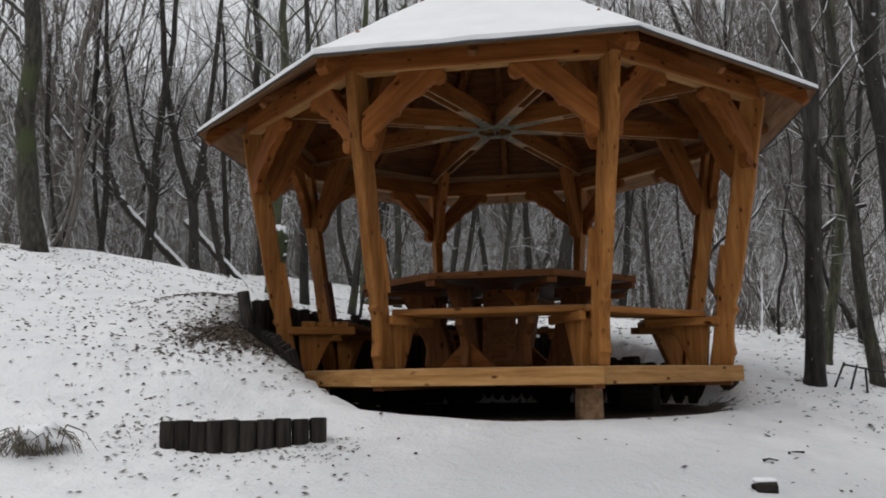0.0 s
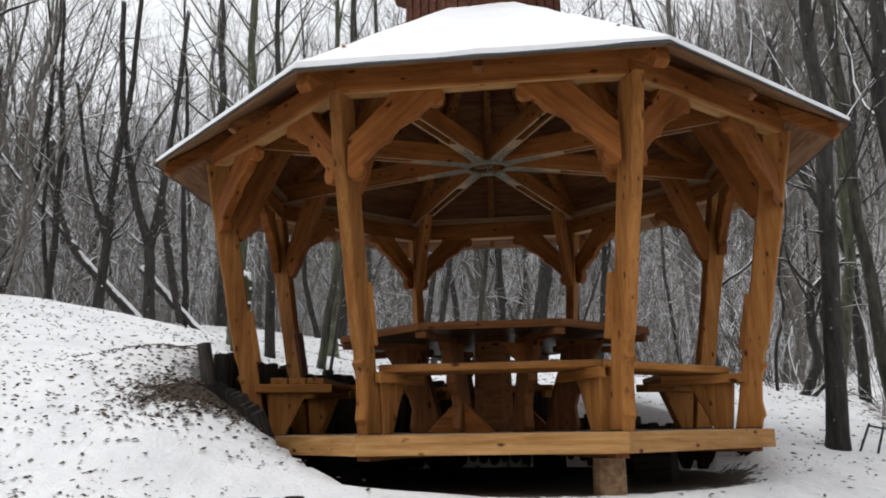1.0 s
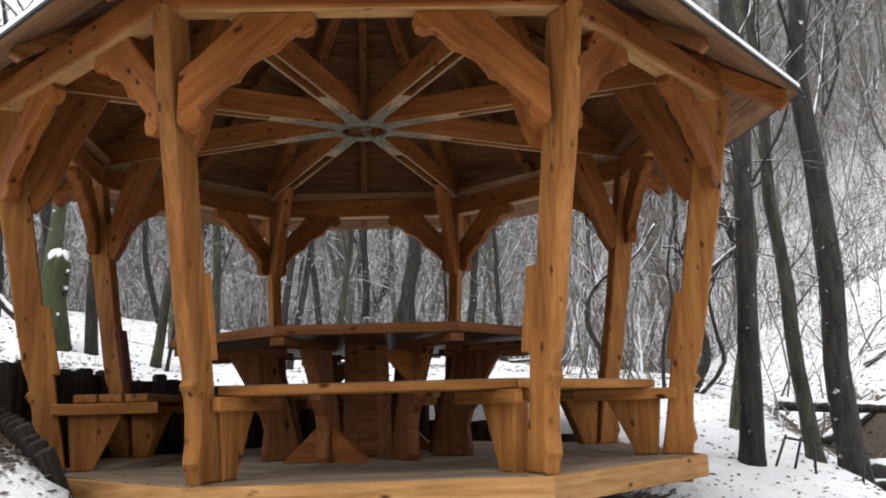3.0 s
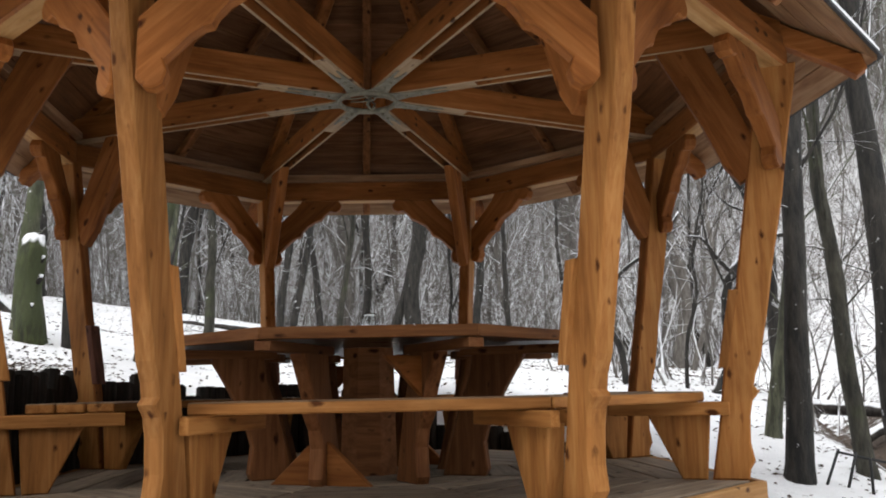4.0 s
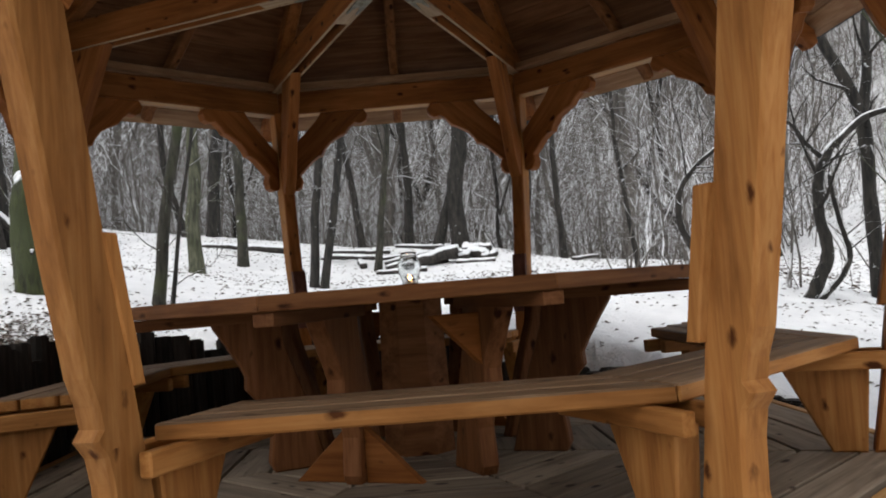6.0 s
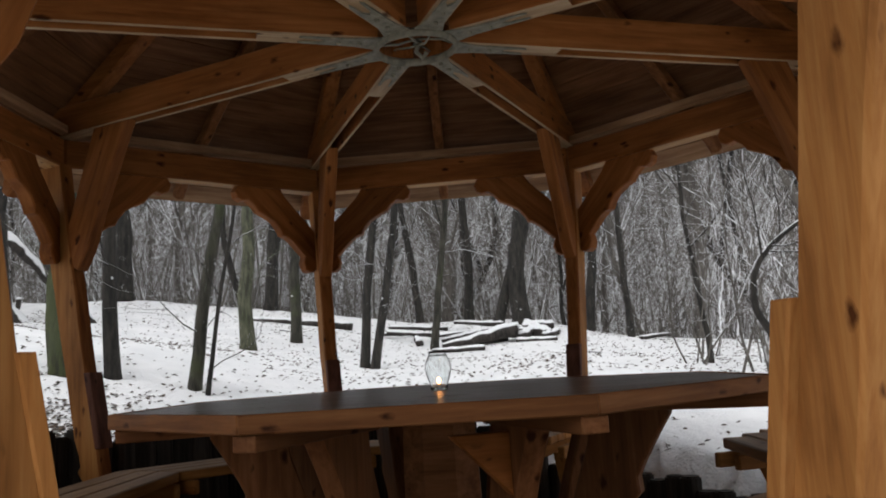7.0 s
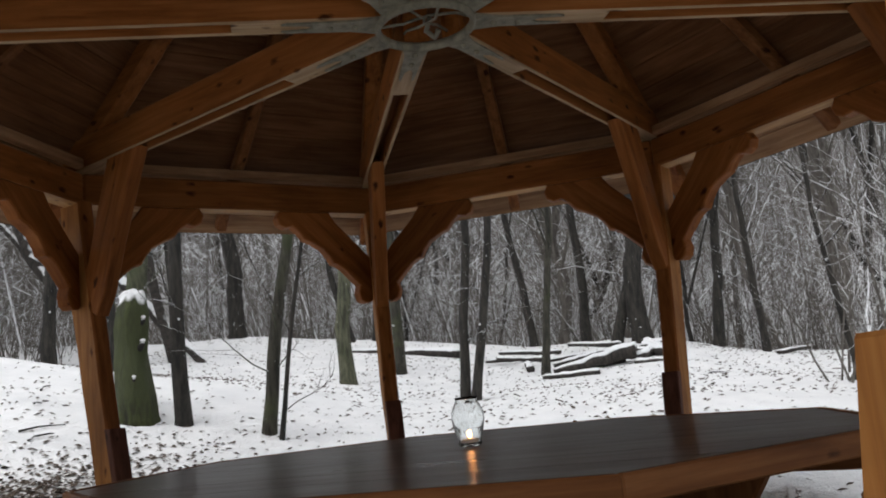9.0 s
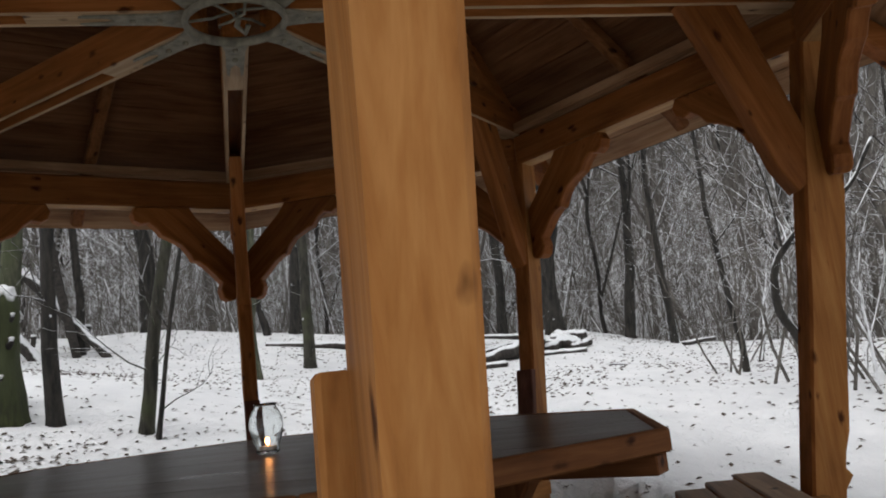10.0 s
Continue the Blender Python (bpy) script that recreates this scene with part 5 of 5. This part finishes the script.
def log(name, label, p, q, r, group="", taper=0.7, snow=0.0):
    """A felled stem that lies from p to q; snow is how thick it lies on top."""
    p, q = Vector(p), Vector(q)
    rnd = random.Random(int(abs(p.x * 97 + q.y * 31)))
    vs, fs = [], []
    n = 9
    d = q - p
    pts = [Vector((d.length * i / (n - 1) - d.length / 2, rnd.uniform(-0.25, 0.25) * r, rnd.uniform(-0.15, 0.15) * r)) for i in range(n)]
    rad = [r * (1 + (taper - 1) * i / (n - 1)) for i in range(n)]
    tube(pts, rad, 12, vs, fs)
    vs = [(x, y * (1 + 0.12 * noise.noise((x * 6, y * 6, z * 6))), z * (1 + 0.12 * noise.noise((x * 6 + 4, y * 6, z * 6)))) for x, y, z in vs]
    m = Matrix.Translation((p + q) / 2) @ d.to_track_quat("X", "Z").to_matrix().to_4x4()
    t = thing(name, label, "log", group, m=m)
    part("stem", soup("stem", vs, fs, BARK_LOG), t)
    if snow:
        vs, fs = [], []
        line = [w + Vector((0, 0, rad[i] * 0.80)) for i, w in enumerate(pts)]
        line = [line[0].lerp(line[1], 0.3)] + line[1:-1] + [line[-1].lerp(line[-2], 0.3)]
        tube(line, [rad[i] * rnd.uniform(0.22, 0.46) for i in range(n)], 8, vs, fs)
        vs = [(x, y, z * (1 + 0.2 * noise.noise((x * 9, y * 9, 2)))) for x, y, z in vs]
        part("snow_cover", soup("snow_cover", vs, fs, SNOW), t, None, "snow lying along the top")


def build_logs():
    g = "logs of the pile"
    def z(x, y, up):
        return (x, y, ground_z(x, y) + up)
    # ends in plan, height of the axis over the snow at both ends, thickness at both ends, snow on it
    rows = [((0.52, 10.0), (-0.71, 9.75), 0.19, 0.06, 0.135, 0.06, 0), ((-0.02, 9.5), (-0.86, 9.55), 0.03, 0.03, 0.058, 0.038, 1),
            ((-1.11, 10.2), (-1.22, 10.75), 0.05, 0.05, 0.065, 0.06, 0), ((0.62, 10.55), (1.02, 10.25), 0.13, 0.08, 0.105, 0.09, 1),
            ((0.57, 9.98), (0.86, 10.7), 0.07, 0.10, 0.085, 0.08, 1), ((0.48, 9.92), (1.15, 9.9), 0.02, 0.02, 0.05, 0.045, 1),
            ((0.28, 11.2), (-0.61, 11.6), 0.10, 0.14, 0.05, 0.035, 1), ((-0.96, 10.6), (-1.77, 11.0), 0.12, 0.10, 0.045, 0.03, 1),
            ((-0.70, 11.0), (-1.80, 11.5), 0.13, 0.12, 0.045, 0.035, 1), ((-0.09, 10.4), (-0.75, 10.2), 0.13, 0.05, 0.06, 0.04, 1),
            ((1.17, 11.0), (0.66, 11.2), 0.12, 0.10, 0.075, 0.07, 1), ((0.05, 10.9), (-0.95, 10.75), 0.06, 0.06, 0.04, 0.03, 1),
            ((0.35, 10.1), (-0.35, 9.95), 0.05, 0.04, 0.06, 0.05, 0), ((0.95, 10.1), (1.2, 10.6), 0.06, 0.06, 0.06, 0.055, 1),
            ((-1.3, 11.3), (-1.95, 10.9), 0.05, 0.06, 0.04, 0.03, 1), ((0.2, 10.7), (0.75, 10.3), 0.10, 0.12, 0.05, 0.045, 1)]
    for (x0, y0), (x1, y1), up0, up1, r0, r1, sn in rows:
        log("log", "felled log with snow on top in a loose pile" if sn else "dark felled log in a loose pile", z(x0, y0, up0), z(x1, y1, up1), r0, g, r1 / r0, sn)
    log("log", "long fallen stem lying in the snow", z(-2.47, 11.4, 0.08), z(-4.51, 11.6, 0.02), 0.085, snow=1)
    log("log", "dark fallen stem lying in the gully", z(5.2, 4.6, 0.1), z(7.4, 3.9, 0.15), 0.09)
    log("log", "dark fallen stem lying in the gully", z(5.4, 2.9, 0.05), z(7.0, 2.0, 0.2), 0.08)
    log("log", "dark snow-topped stem above the gully", z(6.2, 5.4, 0.06), z(7.6, 5.7, 0.03), 0.08, snow=1)
    log("log", "dark snow-topped stem above the gully", z(8.0, 6.3, 0.10), z(9.3, 6.2, 0.10), 0.09, snow=1)
    log("log", "thin dark stem above the gully", z(8.2, 7.6, 0.05), z(9.6, 7.0, 0.2), 0.045)
    log("log", "snow-topped dark stem by the gully", z(4.6, 1.5, 0.12), z(6.2, 1.3, 0.15), 0.09, snow=1)
    log("log", "thin dark fallen stem lying in the snow", z(2.73, 11.5, 0.03), z(3.28, 11.8, 0.12), 0.045)
    log("log", "dead leaning stem with snow behind the bank", (-8.45, 10.4, 3.75), (-6.75, 10.2, 2.0), 0.10, snow=1)
    log("log", "dark thin dead stem leaning behind the bank", (-8.1, 10.2, 5.6), (-7.25, 10.1, 2.0), 0.10)
    log("stump", "short thin broken stem standing in the snow", z(-7.90, 9.86, 0.42), z(-7.96, 9.86, -0.1), 0.045)
    log("stump", "short dark broken stem with a cap of snow", z(-7.58, 10.8, 0.45), z(-7.58, 10.82, -0.1), 0.10)
    # thin twigs on the snow
    rnd = random.Random(9)
    for (x0, y0), (x1, y1) in (
        ((1.86, -2.88), (1.96, -2.85)),
        ((2.08, -2.62), (2.18, -2.56)),
        ((2.11, -1.87), (2.08, -2.09)),
        ((3.09, -1.02), (3.02, -1.32)),
        ((-3.85, 0.85), (-3.55, 0.35)),
        ((-3.99, 2.50), (-3.85, 2.84)),
        ((-3.81, 2.38), (-3.78, 2.62)),
        ((-4.77, 3.71), (-4.85, 3.94)),
        ((-5.17, 4.91), (-4.82, 4.57)),
        ((-4.44, 3.21), (-4.41, 3.27)),
        ((1.40, 8.21), (1.61, 8.04)),
        ((-3.63, 10.71), (-3.04, 10.23)),
    ):
        a, b = Vector(z(x0, y0, 0.012)), Vector(z(x1, y1, 0.012))
        vs, fs = [], []
        mid = (a + b) / 2
        pts = [a - mid, (a - mid).lerp(b - mid, 0.35) + Vector((rnd.uniform(-0.03, 0.03), rnd.uniform(-0.03, 0.03), 0.015)), (a - mid).lerp(b - mid, 0.7) + Vector((rnd.uniform(-0.03, 0.03), rnd.uniform(-0.03, 0.03), 0.01)), b - mid]
        tube(pts, [0.011, 0.010, 0.008, 0.005], 5, vs, fs)
        ob = new("twig", soup("twig", vs, fs, BARK))
        ob.matrix_world = Matrix.Translation(mid)
        tagged(ob, "thin dark twig lying on the snow", "twig", "twigs on the snow")


def build_tuft():
    """Withered grass bowed down under a lump of snow."""
    x0, y0 = -2.62, -3.56
    rnd = random.Random(8)
    tuft = thing("grass_tuft", "withered grass tuft bent under a lump of snow", "grass", m=pose(x0, y0, ground_z(x0, y0)))
    straw = plain("withered_grass", (0.10, 0.085, 0.06), 0.8, 0, 0.5, 20)
    vs, fs = [], []
    for k in range(110):
        a, s = rnd.uniform(0, 6.283), rnd.uniform(0.10, 0.30)
        b = Vector((rnd.gauss(0, 0.09), rnd.gauss(0, 0.07), -0.02))
        d = Vector((math.cos(a), math.sin(a), 0))
        tube([b, b + d * s * 0.35 + Vector((0, 0, s * 0.6)), b + d * s * 0.8 + Vector((0, 0, s * 0.45)), b + d * s * 1.1 + Vector((0, 0, s * 0.05))], [0.004, 0.004, 0.003, 0.0015], 3, vs, fs, False)
    part("blades", soup("blades", vs, fs, straw, False), tuft)
    bm = bmesh.new()
    bmesh.ops.create_icosphere(bm, subdivisions=3, radius=0.13, matrix=Matrix.Translation((0.03, 0.02, 0.08)) @ Matrix.Diagonal((1.2, 0.9, 0.62, 1)))
    for v in bm.verts:
        v.co += v.co.normalized() * 0.06 * noise.noise(v.co * 11)
    part("snow_lump", mesh_of(bm, "snow_lump", SNOW, True), tuft, None, "lump of snow")
    x0, y0 = 1.75, -3.43
    chip = thing("wood_chunk", "small dark chunk of wood with snow on top", "wood", m=pose(x0, y0, ground_z(x0, y0) - 0.01, 0, 0, 12))
    bm = block(-0.065, 0.065, -0.045, 0.045, 0.0, 0.055, 0.012)
    for v in bm.verts:
        v.co += Vector((1, 1, 1)) * 0.02 * noise.noise(v.co * 20)
    part("chunk", mesh_of(bm, "chunk", WOOD_TAR), chip)
    bm = block(-0.06, 0.062, -0.03, 0.05, 0.050, 0.078, 0.012)
    part("snow_cover", mesh_of(bm, "snow_cover", SNOW, True), chip, None, "flat cap of snow")


def build_leaves():
    rnd = random.Random(41)
    vs, fs = [], []

    def leaf(x, y, s):
        z = ground_z(x, y) + 0.006
        a = rnd.uniform(0, 6.283)
        u = Vector((math.cos(a), math.sin(a), rnd.uniform(-0.35, 0.35))) * s
        v = Vector((-math.sin(a), math.cos(a), rnd.uniform(-0.35, 0.35))) * s * 0.55
        c = Vector((x, y, z + abs(u.z) * 0.5))
        b = len(vs)
        vs.extend(tuple(p) for p in (c - u, c - v * 0.9 - u * 0.2, c + u, c + v - u * 0.1, c + Vector((0, 0, s * 0.3))))
        fs.extend(((b, b + 1, b + 4), (b + 1, b + 2, b + 4), (b + 2, b + 3, b + 4), (b + 3, b, b + 4)))
    n = 0
    while n < 11000:
        x, y = rnd.uniform(-8.5, 11), rnd.uniform(-6.5, 13)
        if octagonal(x, y) < 2.2:
            continue
        dens = (0.12 + 0.5 * smooth(-0.5, 2.2, -x)) if y < -2 else (0.8 if x < 1.5 or y > 4 or x > 3.0 else 0.35)
        dens *= 0.35 + 0.9 * max(0, noise.noise((x * 0.7, y * 0.7, 4)) + 0.35)
        if rnd.random() < dens:
            leaf(x, y, rnd.uniform(0.012, 0.03) * (1.0 if y < 0 else 1.2 if x < 4.6 else 1.9))
            n += 1
    for k in range(2400):
        x, y = rnd.gauss(-2.15, 0.24), rnd.gauss(-1.28, 0.34)
        if octagonal(x, y) > 2.3:
            leaf(x, y, rnd.uniform(0.013, 0.032))
    for k in range(420):
        x, y = rnd.gauss(-2.6, 0.6), rnd.gauss(-1.5, 0.8)
        if octagonal(x, y) > 2.3:
            leaf(x, y, rnd.uniform(0.012, 0.03))
    for k in range(420):
        x, y = rnd.uniform(-2.4, -0.7), rnd.gauss(-3.0, 0.25)
        leaf(x, y, rnd.uniform(0.008, 0.022))
    for k in range(2200):
        x, y = rnd.gauss(-2.9, 0.35), rnd.gauss(1.2, 0.9)
        if octagonal(x, y) > 2.36:
            leaf(x, y, rnd.uniform(0.014, 0.036))
    tagged(new("leaf_litter", soup("leaf_litter", vs, fs, LEAF, False)), "brown dead leaves scattered on the snow", "leaves", kind="stuff")


def build_edging():
    edging = thing("stake_edging", "low row of dark round stakes set in the snow", "edging")
    me = stake_mesh(0.060, 0.7, 0.006)
    n = 10
    for k in range(n):
        t = k / (n - 1)
        x, y = -1.93 + 0.91 * t, -3.14 + 0.35 * t - 0.10 * math.sin(math.pi * t)
        part("stake", me, edging, pose(x, y, -0.332 + 0.005 * math.sin(k * 2.1) - 0.7) @ UPZ)
    # snow lies on top
    vs, fs = [], []
    tube([Vector((-1.93 + 0.91 * t / 8, -3.07 + 0.35 * t / 8 - 0.1 * math.sin(math.pi * t / 8), -0.375)) for t in range(9)], [0.045] * 9, 8, vs, fs)
    part("snow_cover", soup("snow_cover", vs, fs, SNOW), edging, None, "strip of snow behind the stakes")


def build_rack():
    rack = thing("iron_rail", "low dark iron rail standing in the snow by the trees", "rail")
    # foot and lean of each bar
    for x, y, lean in ((3.35, 0.73, 0.11), (3.49, 0.69, 0.08), (3.61, 0.58, 0.0), (4.02, 0.62, 0.02)):
        z = ground_z(x, y)
        vs, fs = [], []
        tube([Vector((x - lean * 0.4, y, z - 0.1)), Vector((x + lean, y, z + 0.25))], [0.011, 0.011], 6, vs, fs)
        part("bar", soup("bar", vs, fs, IRON), rack)
    vs, fs = [], []
    tube([Vector((3.44, 0.72, ground_z(3.35, 0.73) + 0.23)), Vector((4.12, 0.62, ground_z(4.02, 0.62) + 0.22))], [0.011, 0.011], 6, vs, fs)
    part("top_rail", soup("top_rail", vs, fs, IRON), rack)


build_named_trees()
build_forest()
build_far_woods()
build_undergrowth()
build_logs()
build_leaves()
build_tuft()
build_edging()
build_rack()
